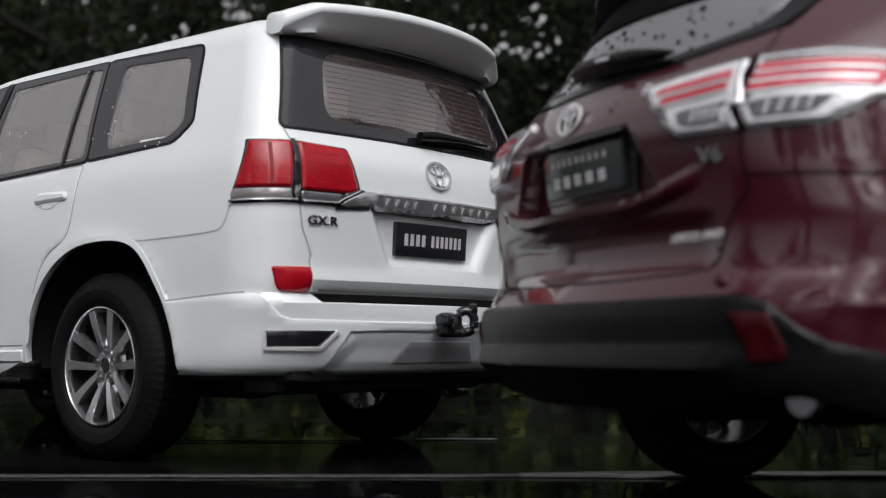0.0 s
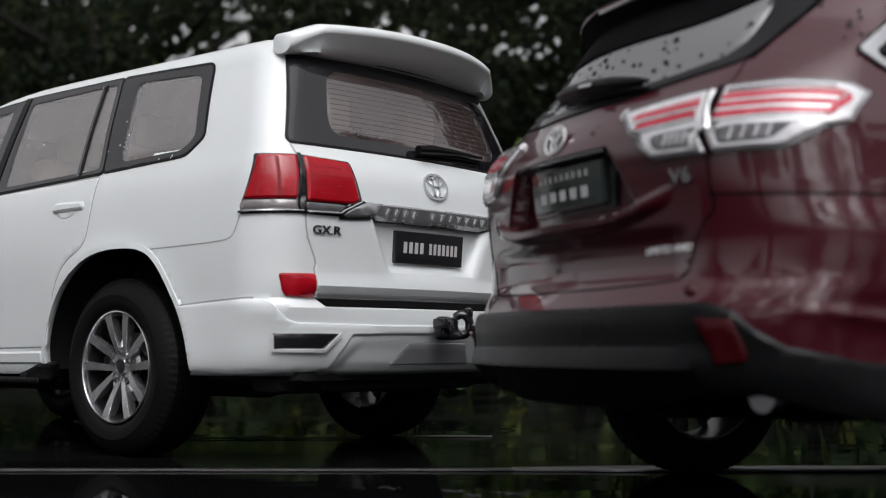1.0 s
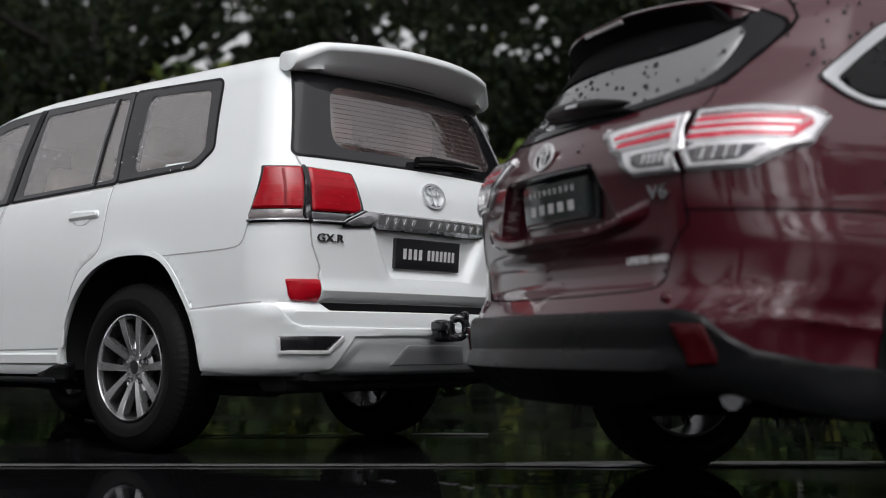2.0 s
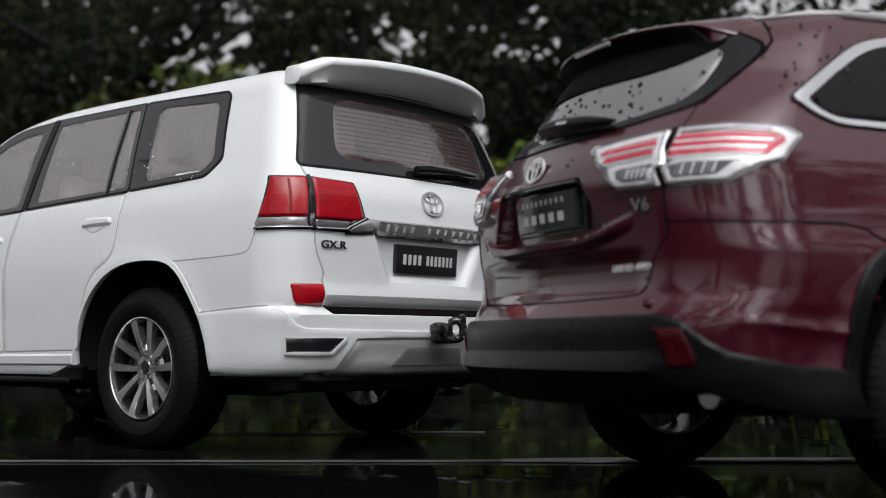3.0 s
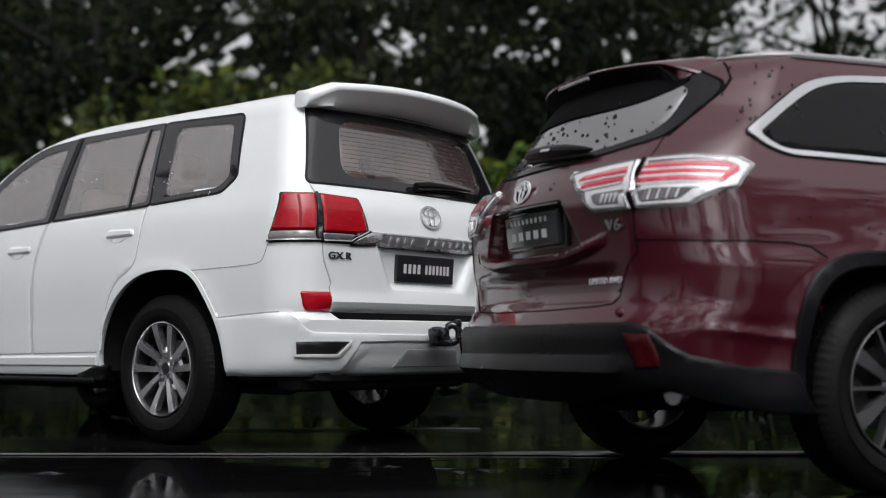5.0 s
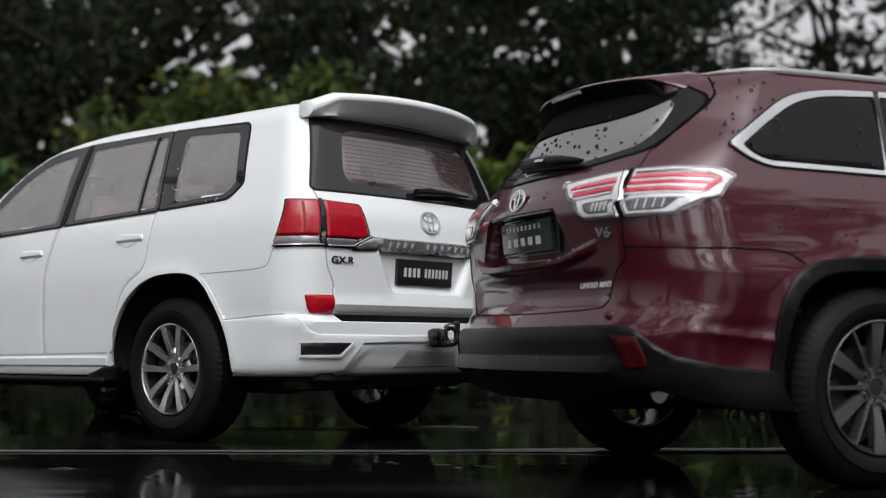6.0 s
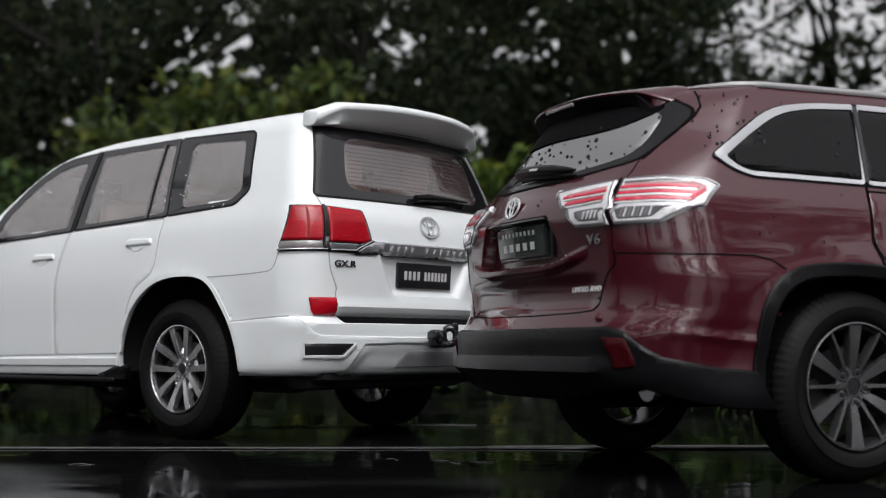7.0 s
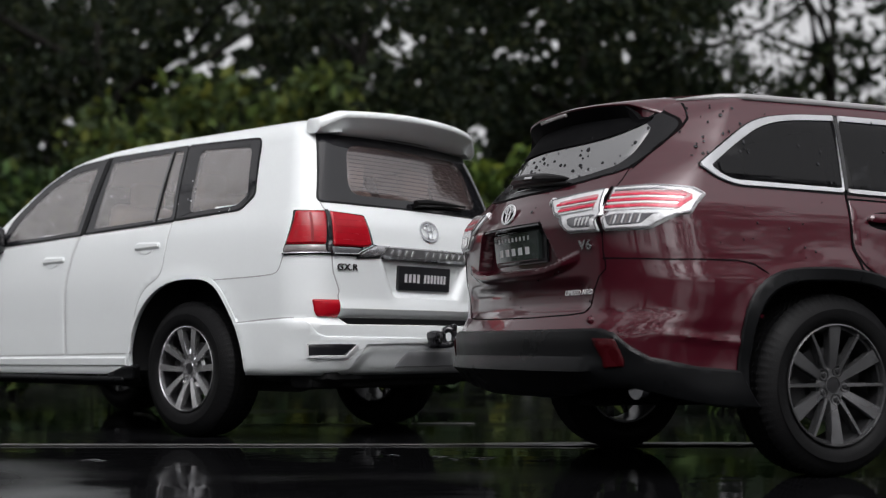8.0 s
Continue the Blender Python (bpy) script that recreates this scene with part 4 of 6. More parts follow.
    kit = kit_r + mirror(kit_r) + mirror(low) + low
    part("bumper_skirt", patch(wrap, kit, 0.010, 0.03, 0.004, 0.03), WHITE, c, "white body-kit skirt under the bumper")
    skirt_top = [edge[-1]] + [(u, v + 0.003) for u, v in kit_r[:2]]
    for sgn, at, lay in both(sh, "wrap"):
        part("skirt_gap", ribbon(at, lay(skirt_top), 0.010, 0.006, False, 0.03, 0.008), SEAM, c)
    part("diffuser_panel", patch(rear, rounded([(-0.27, 0.412), (-0.20, 0.505), (0.20, 0.505), (0.27, 0.412)], 0.01), 0.005, 0.01, 0.006, 0.03), SATIN, c, "silver panel in the bumper's underside")

    # towing eye
    hook = box(-0.010, -1.165, 0.578, 0.08, 0.09, 0.07, 0.014)
    join(hook, box(-0.062, -1.200, 0.572, 0.085, 0.07, 0.105, 0.024, 3), box(-0.095, -1.210, 0.592, 0.03, 0.08, 0.05, 0.012))
    ring = [(0.030 + 0.643 * 0.036 * math.cos(a), -1.225 - 0.766 * 0.036 * math.cos(a), 0.588 + 0.046 * math.sin(a)) for a in np.linspace(0, 2 * math.pi, 25)]
    join(hook, tube(ring, 0.020, 12, False), box(0.050, -1.248, 0.640, 0.036, 0.036, 0.048, 0.012), box(-0.010, -1.215, 0.538, 0.09, 0.055, 0.036, 0.014))
    for z in (0.566, 0.594):
        bolt = lathe([(-0.03, 0.012), (0.0, 0.012), (0.006, 0.008), (0.006, 0.001)], seg=8)
        bmesh.ops.rotate(bolt, cent=(0, 0, 0), matrix=Matrix.Rotation(radians(-130), 3, "Z"), verts=bolt.verts)
        bmesh.ops.translate(bolt, vec=(-0.080, -1.240, z), verts=bolt.verts)
        join(hook, bolt)
    part("tow_hook", hook, BLACK_GLOSS, c, "black towing eye")

    # wiper
    wl = [(-0.075, 1.372), (0.03, 1.383), (0.22, 1.390), (0.42, 1.392)]
    wm = tube([rear(u, v, 0.035) for u, v in wl], [0.020, 0.022, 0.014, 0.006], 10)
    join(wm, tube([rear(u, v - 0.012, 0.018) for u, v in wl], [0.012, 0.01, 0.01, 0.006], 8))
    part("rear_wiper", wm, SPOILER_BLACK, c, "black rear wiper")

    # spoiler
    sp = bmesh.new()
    rows = []
    xs = np.concatenate([np.linspace(-0.706, -0.55, 13), np.linspace(-0.5, 0.5, 17), np.linspace(0.55, 0.700, 13)])
    for x in xs:
        a = abs(x) / 0.712
        e = min(1.0, max(0.0, (abs(x) - 0.575) / 0.137)) ** 1.15
        b = min(abs(x), 0.59)
        yt = -1.085 + 0.14 * (b / 0.62) ** 2.4
        zt = 1.903 - 0.020 * (b / 0.62) ** 2
        zr = 1.882 - 0.050 * (abs(x) / 0.7) ** 2.5
        yl = -0.66 - 0.12 * (abs(x) / 0.7) ** 2
        lip = 0.046
        prof = [(yl, zr - 0.016), (yl - 0.03, zr - 0.001), (yl - 0.08, zr + 0.001), (yt + 0.06, zt + 0.004), (yt + 0.015, zt - 0.004), (yt, zt - 0.018),
                (yt - 0.002, zt - lip + 0.006), (yt + 0.006, zt - lip), (yt + 0.07 - 0.02 * a, zt - lip - 0.050), (-0.915, 1.765), (-0.86, 1.757), (yl, 1.79)]
        tip = [(-0.775, 1.815), (-0.785, 1.832), (-0.80, 1.838), (-0.85, 1.832), (-0.866, 1.824), (-0.876, 1.808), (-0.878, 1.780), (-0.872, 1.764), (-0.855, 1.752), (-0.83, 1.748), (-0.80, 1.75), (-0.775, 1.77)]
        prof = [(y + (v - y) * e, z + (q - z) * e) for (y, z), (v, q) in zip(prof, tip)]
        rows.append([sp.verts.new((x, y, z)) for y, z in prof])
    for a, b in zip(rows, rows[1:]):
        for k in range(len(a)):
            sp.faces.new((a[k], a[(k + 1) % len(a)], b[(k + 1) % len(a)], b[k]))
    sp.faces.new(rows[0])
    sp.faces.new(rows[-1])
    bmesh.ops.recalc_face_normals(sp, faces=sp.faces)
    spo = part("roof_spoiler", sp, WHITE, c, "white roof spoiler", sharp=60)
    part("brake_light", ribbon(rear, [(-0.40, 1.765), (0.40, 1.765)], 0.02, 0.03), BLACK_GLOSS, spo)

    # inside and underneath
    for x in (-0.38, 0.38):
        seat(c, x, 1.55)
    for x in (-0.46, 0, 0.46):
        seat(c, x, 0.78, 0.42)
    for x in (-0.30, 0.30):
        seat(c, x, -0.28, 0.46)
    part("cabin_floor", box(0, 0.75, 0.62, 1.1, 2.9, 0.06, 0.01), HEADLINER, c)
    part("dashboard", box(0, 1.94, 1.10, 1.5, 0.45, 0.42, 0.08, 3), BLACK_PLASTIC, c)
    wheel_ring = [(-0.38 + 0.18 * math.cos(a), 1.66 + 0.06 * math.sin(a), 1.16 + 0.17 * math.sin(a)) for a in np.linspace(0, 2 * math.pi, 25)]
    part("steering_wheel", tube(wheel_ring, 0.018, 8, False), BLACK_PLASTIC, c)
    part("underbody", box(0, 1.25, 0.43, 1.50, 4.5, 0.20, 0.06, 2), DARK, c, "black underbody")
    part("fuel_tank", box(0, -0.62, 0.37, 1.1, 0.62, 0.16, 0.05), DARK, c)
    for x in (-0.45, 0.45):
        part("frame_rail", box(x, 1.3, 0.32, 0.12, 3.6, 0.12, 0.03), DARK, c)
    for y in (0, 2.85):
        axle = lathe([(-0.85, 0.02), (-0.85, 0.06), (-0.16, 0.06), (-0.10, 0.11), (0.0, 0.14), (0.10, 0.11), (0.16, 0.06), (0.85, 0.06), (0.85, 0.02)], seg=16)
        bmesh.ops.translate(axle, vec=(0, y, 0.375), verts=axle.verts)
        part("axle", axle, DARK, c)
    part("exhaust_pipe", tube([(0.5, -0.2, 0.34), (0.55, -0.75, 0.34), (0.62, -1.0, 0.35)], 0.04, 10), DARK, c)
    part("silencer", box(-0.62, -0.78, 0.35, 0.25, 0.2, 0.12, 0.04), DARK, c)
    style = dict(n=5, spokes=[(-0.305, 0.026, 0.045, 0.012), (0.305, 0.026, 0.045, -0.012)], face0=-0.046, face1=-0.014, turn=19, nut=DARK_ALLOY, nut_turn=0.0, web=True)
    for y in (0, 2.85):
        for sgn in (-1, 1):
            wheel(c, 0.945, y, sgn, 0.40, 0.250, 0.29, style, WHEEL_SILVER)
    # bonnet, lamps and grille at the front
    for sgn in (-1, 1):
        hl = box(sgn * 0.68, 3.52, 0.95, 0.42, 0.22, 0.18, 0.05, 3)
        part("head_lamp", hl, LAMP_CLEAR, c)
    gr = box(0, 3.66, 0.93, 0.86, 0.12, 0.24, 0.03)
    for k in range(3):
        join(gr, box(0, 3.73, 0.86 + 0.07 * k, 0.84, 0.03, 0.03, 0.01))
    part("grille", gr, CHROME, c)
    return c


def girth(sh, y, z):
    """How far a point of the flank lies from the middle of the rear, along the skin."""
    X, Y = sh.half(z)
    run = np.concatenate([[0], np.cumsum(np.hypot(np.diff(X), np.diff(Y)))])
    return float(np.interp(y, np.maximum.accumulate(Y), run))


def resample(poly, n):
    """n points at even steps round a closed outline, from its first point on."""
    L = [0.0]
    for i in range(len(poly)):
        L.append(L[-1] + math.dist(poly[i], poly[(i + 1) % len(poly)]))
    out = []
    for k in range(n):
        s = L[-1] * k / n
        i = max(0, min(len(poly) - 1, int(np.searchsorted(L, s, side="right")) - 1))
        t = (s - L[i]) / max(1e-9, L[i + 1] - L[i])
        a, b = poly[i], poly[(i + 1) % len(poly)]
        out.append((a[0] + (b[0] - a[0]) * t, a[1] + (b[1] - a[1]) * t))
    return out


build_white()


# ---- the wine-red car ----
def build_red():
    sh = red_shell
    c = car("model_car", RED_POSE, "wine-red sport utility model car with raindrops on wet paving")
    rear, wrap = sh.mapper("rear"), sh.mapper("wrap")
    arch_in, arch_out = arch_of(0.418, 0.072, 0.80, 0.42, 0.045), arch_of(0.473, 0.080, 0.80, 0.42, 0.050)
    win3 = rounded([(-0.583, 1.266), (-0.407, 1.394), (-0.260, 1.484), (-0.08, 1.517), (0.168, 1.529), (0.103, 1.176), (-0.437, 1.187), (-0.523, 1.219)], [0.01, 0.1, 0.1, 0.1, 0.005, 0.005, 0.08, 0.04])
    win3_in = rounded([(-0.530, 1.266), (-0.383, 1.371), (-0.235, 1.460), (-0.085, 1.495), (0.1655, 1.509), (0.1015, 1.197), (-0.432, 1.209), (-0.488, 1.230)], [0.01, 0.1, 0.1, 0.1, 0.005, 0.005, 0.08, 0.04])
    win2 = rounded([(0.186, 1.530), (0.121, 1.175), (1.06, 1.150), (1.08, 1.525)], 0.008)
    win2_in = rounded([(0.1885, 1.510), (0.1245, 1.196), (1.02, 1.172), (1.04, 1.505)], 0.008)
    win1 = rounded([(1.10, 1.522), (1.08, 1.150), (1.92, 1.120), (1.78, 1.22), (1.45, 1.42), (1.25, 1.50)], [0.01, 0.01, 0.02, 0.05, 0.1, 0.1])
    win1_in = inset(win1, 0.022)
    half_g = [(0.25, 1.214), (0.449, 1.234), (0.590, 1.256), (0.634, 1.272), (0.650, 1.364), (0.664, 1.450), (0.640, 1.482), (0.520, 1.545)]
    half_i = [(0.25, 1.238), (0.440, 1.258), (0.555, 1.284), (0.580, 1.320), (0.575, 1.455), (0.500, 1.500)]
    glass_o = rounded(half_g + mirror(half_g), 0.02)
    glass_i = rounded(half_i + mirror(half_i), 0.03)

    def cut_side(poly, d=0.012):
        q = inset(poly, d)
        return lambda p: abs(p.x) > 0.5 and inside(q, p.y, p.z)

    gcut = inset(glass_o, 0.03)
    tests = [cut_side(win3), cut_side(win2), cut_side(win1), lambda p: p.y < -0.45 and inside(gcut, p.x, p.z),
             lambda p: p.y > 1.1 and 1.16 < p.z < 1.54 and abs(p.x) < 0.80 - (p.z - 1.16) * 0.33]
    body = part("body", body_mesh(sh, levels(0.395, 0.80, 0.0135) + levels(0.80, 1.08, 0.0065)[1:] + levels(1.08, 1.695, 0.0135)[1:], tests, [(0, 0.38, arch_in), (2.79, 0.38, arch_in)]), RED, c, "glossy wine-red painted body")
    skin = body.modifiers.new("thickness", "SOLIDIFY")
    skin.thickness = 0.03 * S
    skin.offset = -1
    body.data.materials.append(DARK)
    skin.material_offset = 1

    for sgn, at, lay in both(sh, "side"):
        for name, o, i in (("rear_quarter_window", win3, win3_in), ("rear_door_window", win2, win2_in), ("front_door_window", win1, win1_in)):
            n = 120
            w = part(name, band(at, resample(o, n), resample(i, n), 0.010, 0.004, 0.02), SATIN, c, "bright silver window surround")
            part("pane", patch(at, inset(i, -0.004), 0.001, 0.003, 0.001, 0.06), GLASS_DARK, w, "dark privacy glass")
            part("seal", ribbon(at, inset(o, -0.003), 0.007, 0.003, True), BLACK_PLASTIC, w)
        part("door_gap", ribbon(at, [(0.178, 1.535), (0.112, 1.17), (0.098, 0.94), (0.135, 0.845)], 0.010, 0.004), SEAM_RED, c)
        part("pillar_trim", ribbon(at, [(0.172, 1.520), (0.114, 1.186)], 0.018, 0.013), BLACK_GLOSS, c, "black trim between the side windows")
        # roof rail
        ys = [-0.49, -0.44, -0.36, -0.25, 0.0, 0.3, 0.6, 0.9, 1.0]
        line = [Vector(sh.side_at(y, 1.586 + 0.006 * math.sin(2.0 * (y + 0.49)), sgn)) for y in ys]
        part("roof_rail", tube([p + Vector((0, 0, 0.004)) for p in line], [0.004, 0.010, 0.015, 0.016, 0.016, 0.016, 0.016, 0.015, 0.006], 10), RAIL, c, "silver roof rail")
        part("rail_gap", tube([p + Vector((sgn * 0.006, 0, -0.014)) for p in line], 0.007, 8), SEAM_RED, c)
        # doors
        door2 = rounded([(0.115, 1.150), (0.102, 0.94), (0.145, 0.865), (0.33, 0.76), (0.46, 0.58), (0.48, 0.44), (1.085, 0.44), (1.085, 1.13)], [0.01, 0.1, 0.06, 0.15, 0.1, 0.03, 0.02, 0.02])
        door1 = rounded([(1.10, 1.130), (1.10, 0.44), (1.98, 0.44), (2.02, 0.7), (1.98, 1.09)], [0.02, 0.02, 0.05, 0.1, 0.03])
        for name, poly, hy, hz in (("rear_door", door2, 0.30, 1.065), ("front_door", door1, 1.28, 1.04)):
            d = part(name, patch(at, inset(poly, 0.003), 0.003, 0.012, 0.003, 0.04), RED, c)
            part("door_gap", ribbon(at, poly, 0.011, 0.001, True), SEAM_RED, d)
            part("handle", patch(at, rounded([(hy - 0.11, hz - 0.015), (hy - 0.10, hz + 0.02), (hy + 0.10, hz + 0.02), (hy + 0.12, hz), (hy + 0.10, hz - 0.02)], 0.02), 0.03, 0.03, 0.012, 0.03), RED, d)
            part("handle_cup", patch(at, oval(hy, hz - 0.005, 0.11, 0.04, 24), 0.0045, 0.01, 0.002, 0.04), SEAM_RED, d)
        # black arch trims and sill
        for yc in (0, 2.79):
            a = np.linspace(-0.22, math.pi + 0.22, 54)
            outer, inner = ([(yc + f(math.cos(t), math.sin(t)) * math.cos(t), max(0.283, 0.38 + f(math.cos(t), math.sin(t)) * math.sin(t))) for t in a] for f in (arch_out, arch_in))
            part("arch_trim", patch(at, outer + inner[::-1], 0.014, 0.03, 0.008, 0.05), BLACK_PLASTIC, c, "black plastic wheel arch trim")
            arch_liner(c, yc, 0.38, 0.495, sgn, 0.58, 0.895)
        part("sill_cladding", patch(at, rounded([(0.48, 0.435), (2.31, 0.435), (2.33, 0.355), (0.46, 0.355)], 0.02), 0.014, 0.03, 0.01, 0.06), BLACK_PLASTIC, c)
        mirror_housing(c, 0.90, 1.86, 1.12, sgn, RED)

    def trail(a):
        """The spoiler's trailing edge, and the height at which its underside meets the glass."""
        return -0.805 + 0.21 * (a / 0.55) ** 2.6, 1.594 - 0.020 * (a / 0.55) ** 2 - 0.034 * float(smoothstep(0.43, 0.56, a)), 1.418 + 0.075 * (a / 0.547) ** 5

    def roof(a):
        """The height of the roof's skin over the spoiler's front edge."""
        for z in np.linspace(1.66, 1.40, 131):
            X, Y = sh.half(z)
            if Y[0] < -0.47 and a < np.interp(-0.47, np.maximum.accumulate(Y), X):
                return float(z) + 0.006
        return 1.5

    # rear window, wiper, spoiler
    n = 150
    w = part("rear_window", band(rear, resample(glass_o, n), resample(glass_i, n), 0.003, 0.003, 0.02), GLOSS_TRIM, c, "dark rear window border")
    part("pane", patch(rear, inset(glass_i, -0.004), 0.001, 0.003, 0.001, 0.05), GLASS_SKY, w, "dark shining rear window glass")
    part("seal", ribbon(rear, inset(glass_o, -0.003), 0.012, 0.002, True), SEAM_RED, w)
    wl = [(-0.13, 1.272), (-0.07, 1.274), (0.06, 1.266), (0.20, 1.254), (0.31, 1.240), (0.36, 1.234)]
    wm = tube([rear(u, v, 0.026) for u, v in wl], [0.016, 0.026, 0.028, 0.024, 0.014, 0.005], 10)
    join(wm, tube([rear(u, v - 0.014, 0.014) for u, v in wl], [0.010, 0.014, 0.014, 0.012, 0.008, 0.005], 8))
    wiper = part("rear_wiper", wm, SPOILER_BLACK, c, "black rear wiper")
    part("wiper_mark", ribbon(rear, [(0.05, 1.258), (0.12, 1.252)], 0.010, 0.056), SATIN, wiper)
    sp = bmesh.new()
    rows = []
    for x in np.concatenate([np.linspace(-0.645, -0.45, 14), np.linspace(-0.4, 0.4, 13), np.linspace(0.45, 0.645, 14)]):
        a = abs(x)
        e = float(smoothstep(0.52, 0.645, a))
        yt, zt, za = trail(a)
        rm = sh.rear_at(x, zt - 0.060)[1]
        zr = roof(min(a, 0.5)) - max(0.0, a - 0.5) * 0.38
        d = yt + 0.46
        prof = [(-0.46, zr - 0.006), (-0.46 + d * 0.2, zr), (-0.46 + d * 0.5, zr + (zt - zr) * 0.3), (yt + 0.05, zt + 0.012), (yt + 0.012, zt + 0.003), (yt, zt - 0.004), (yt + 0.002, zt - 0.010), (yt + 0.012, zt - 0.014), (rm + 0.010, zt - 0.060), (rm + 0.05, zt - 0.05), (-0.50, 1.58)]
        tip = [(-0.43, 1.535), (-0.45, 1.540), (-0.48, 1.530), (-0.51, 1.515), (-0.530, 1.500), (-0.540, 1.490), (-0.542, 1.482), (-0.54, 1.474), (-0.53, 1.474), (-0.51, 1.48), (-0.45, 1.50)]
        prof = [(y + (v - y) * e, z + (q - z) * e) for (y, z), (v, q) in zip(prof, tip)]
        rows.append([sp.verts.new((x, y, z)) for y, z in prof])
    for a, b in zip(rows, rows[1:]):
        for k in range(len(a)):
            sp.faces.new((a[k], a[(k + 1) % len(a)], b[(k + 1) % len(a)], b[k]))
    sp.faces.new(rows[0])
    sp.faces.new(rows[-1])
    bmesh.ops.recalc_face_normals(sp, faces=sp.faces)
    spo = part("roof_spoiler", sp, RED, c, "wine-red roof spoiler", sharp=60)
    under = bmesh.new()
    us = []
    for x in np.linspace(-0.545, 0.545, 31):
        g = float(smoothstep(0.44, 0.545, abs(x)))
        yt, zt, za = trail(abs(x))
        ry = sh.rear_at(x, za)[1]
        lip = (yt + 0.003) * (1 - g) + (ry - 0.006) * g, (zt - 0.013) * (1 - g) + (za + 0.012) * g
        zm = lip[1] - 0.045 * (1 - g) - 0.004
        run = [(lip[0], lip[1]), (min(lip[0] + 0.06, sh.rear_at(x, zm)[1] - 0.010), zm)]
        for i in range(1, 6):
            z = zm + (za - zm) * i / 5
            run.append((sh.rear_at(x, z)[1] - 0.008, z))
        run += [(ry + 0.012, za + 0.010), (lip[0] + 0.075, zm + 0.02), (lip[0] + 0.012, lip[1] + 0.006)]
        us.append([under.verts.new((x, y, z)) for y, z in run])
    for a, b in zip(us, us[1:]):
        for k in range(len(a)):
            under.faces.new((a[k], a[(k + 1) % len(a)], b[(k + 1) % len(a)], b[k]))
    bmesh.ops.recalc_face_normals(under, faces=under.faces)
    part("spoiler_underside", under, VOID, spo)
    brake = box(0.0, -0.798, 1.572, 0.24, 0.016, 0.018, 0.005)
    part("brake_light", brake, LAMP_GREY, spo, "clear high brake light")
    for sgn, at, lay in both(sh, "side"):
        part("spoiler_gap", ribbon(at, [(-0.490, 1.568), (-0.502, 1.540), (-0.520, 1.489), (-0.560, 1.443), (-0.665, 1.36), (-0.785, 1.265)], 0.006, 0.003), SEAM_RED, spo)

    # rear lamps
    for sgn, at, lay in both(sh, "wrap"):
        q = lambda p, r=0.012: rounded(lay(p), r)
        outer = part("tail_lamp", patch(at, q([(0.672, 1.176), (0.840, 1.180), (1.000, 1.168), (1.078, 1.142), (1.050, 1.058), (0.920, 0.996), (0.732, 0.996)], 0.015), 0.016, 0.03, 0.012, 0.025), LAMP_CLEAR, c, "clear tail lamp with pink-red bars")
        rim = [(0.682, 1.168), (0.840, 1.171), (0.992, 1.160), (1.058, 1.138), (1.038, 1.066), (0.914, 1.006), (0.740, 1.006)]
        part("lens_edge", ribbon(at, lay(rim), 0.005, 0.0175, True), LAMP_SMOKE, outer)
        part("lamp_recess", patch(at, q([(0.700, 1.150), (0.98, 1.146), (1.025, 1.128), (0.995, 1.070), (0.712, 1.074)]), 0.0175, 0.01, 0.002, 0.03), LAMP_MIST, outer, "misty pink inner glass")
        for k in range(3):
            z = 1.132 - 0.023 * k
            part("light_bar", ribbon(at, lay([(0.70, z), (0.85, z + 0.001), (0.995 - 0.004 * k, z - 0.006)]), 0.0085, 0.021), LAMP_PINK, outer, "red light bar")
            part("clear_bar", ribbon(at, lay([(0.70, z - 0.011), (0.85, z - 0.010), (0.99 - 0.008 * k, z - 0.016)]), 0.005, 0.0205), LAMP_CLEAR, outer)
        part("light_bar", ribbon(at, lay([(0.985, 1.082), (1.022, 1.118)]), 0.018, 0.0212), LAMP_PINK, outer, "red light bar")
        part("upper_bar", ribbon(at, lay([(0.70, 1.152), (0.86, 1.156), (0.97, 1.150)]), 0.007, 0.019), LAMP_SMOKE, outer)
        part("reversing_lens", patch(at, q([(0.735, 1.062), (0.94, 1.058), (0.885, 1.018), (0.752, 1.016)]), 0.0185, 0.01, 0.004, 0.03), LAMP_SMOKE, outer)
        for k in range(8):
            s0 = 0.760 + 0.016 * k
            part("lens_rib", ribbon(at, lay([(s0, 1.055), (s0 + 0.004, 1.024)]), 0.005, 0.0215), LAMP_CLEAR if k % 2 else LAMP_GREY, outer)
        inner = part("tailgate_lamp", patch(at, q([(0.650, 1.174), (0.50, 1.168), (0.310, 1.154), (0.395, 1.080), (0.440, 1.066), (0.530, 1.000), (0.712, 0.996)], 0.012), 0.016, 0.03, 0.012, 0.025), LAMP_CLEAR, c, "clear tailgate lamp with pink-red bars")
        rim = [(0.640, 1.165), (0.50, 1.158), (0.335, 1.147), (0.402, 1.090), (0.446, 1.076), (0.535, 1.010), (0.700, 1.006)]
        part("lens_edge", ribbon(at, lay(rim), 0.005, 0.0175, True), LAMP_SMOKE, inner)
        part("lamp_recess", patch(at, q([(0.632, 1.146), (0.40, 1.132), (0.44, 1.090), (0.645, 1.084)]), 0.0175, 0.01, 0.002, 0.03), LAMP_MIST, inner, "misty pink inner glass")
        for k in range(2):
            z = 1.124 - 0.026 * k
            part("light_bar", ribbon(at, lay([(0.640, z), (0.40 + 0.03 * k, z - 0.008)]), 0.0085, 0.021), LAMP_PINK, inner, "red light bar")
            part("clear_bar", ribbon(at, lay([(0.640, z - 0.012), (0.41 + 0.03 * k, z - 0.019)]), 0.005, 0.0205), LAMP_CLEAR, inner)
        for k in range(4):
            s0 = 0.575 + 0.022 * k
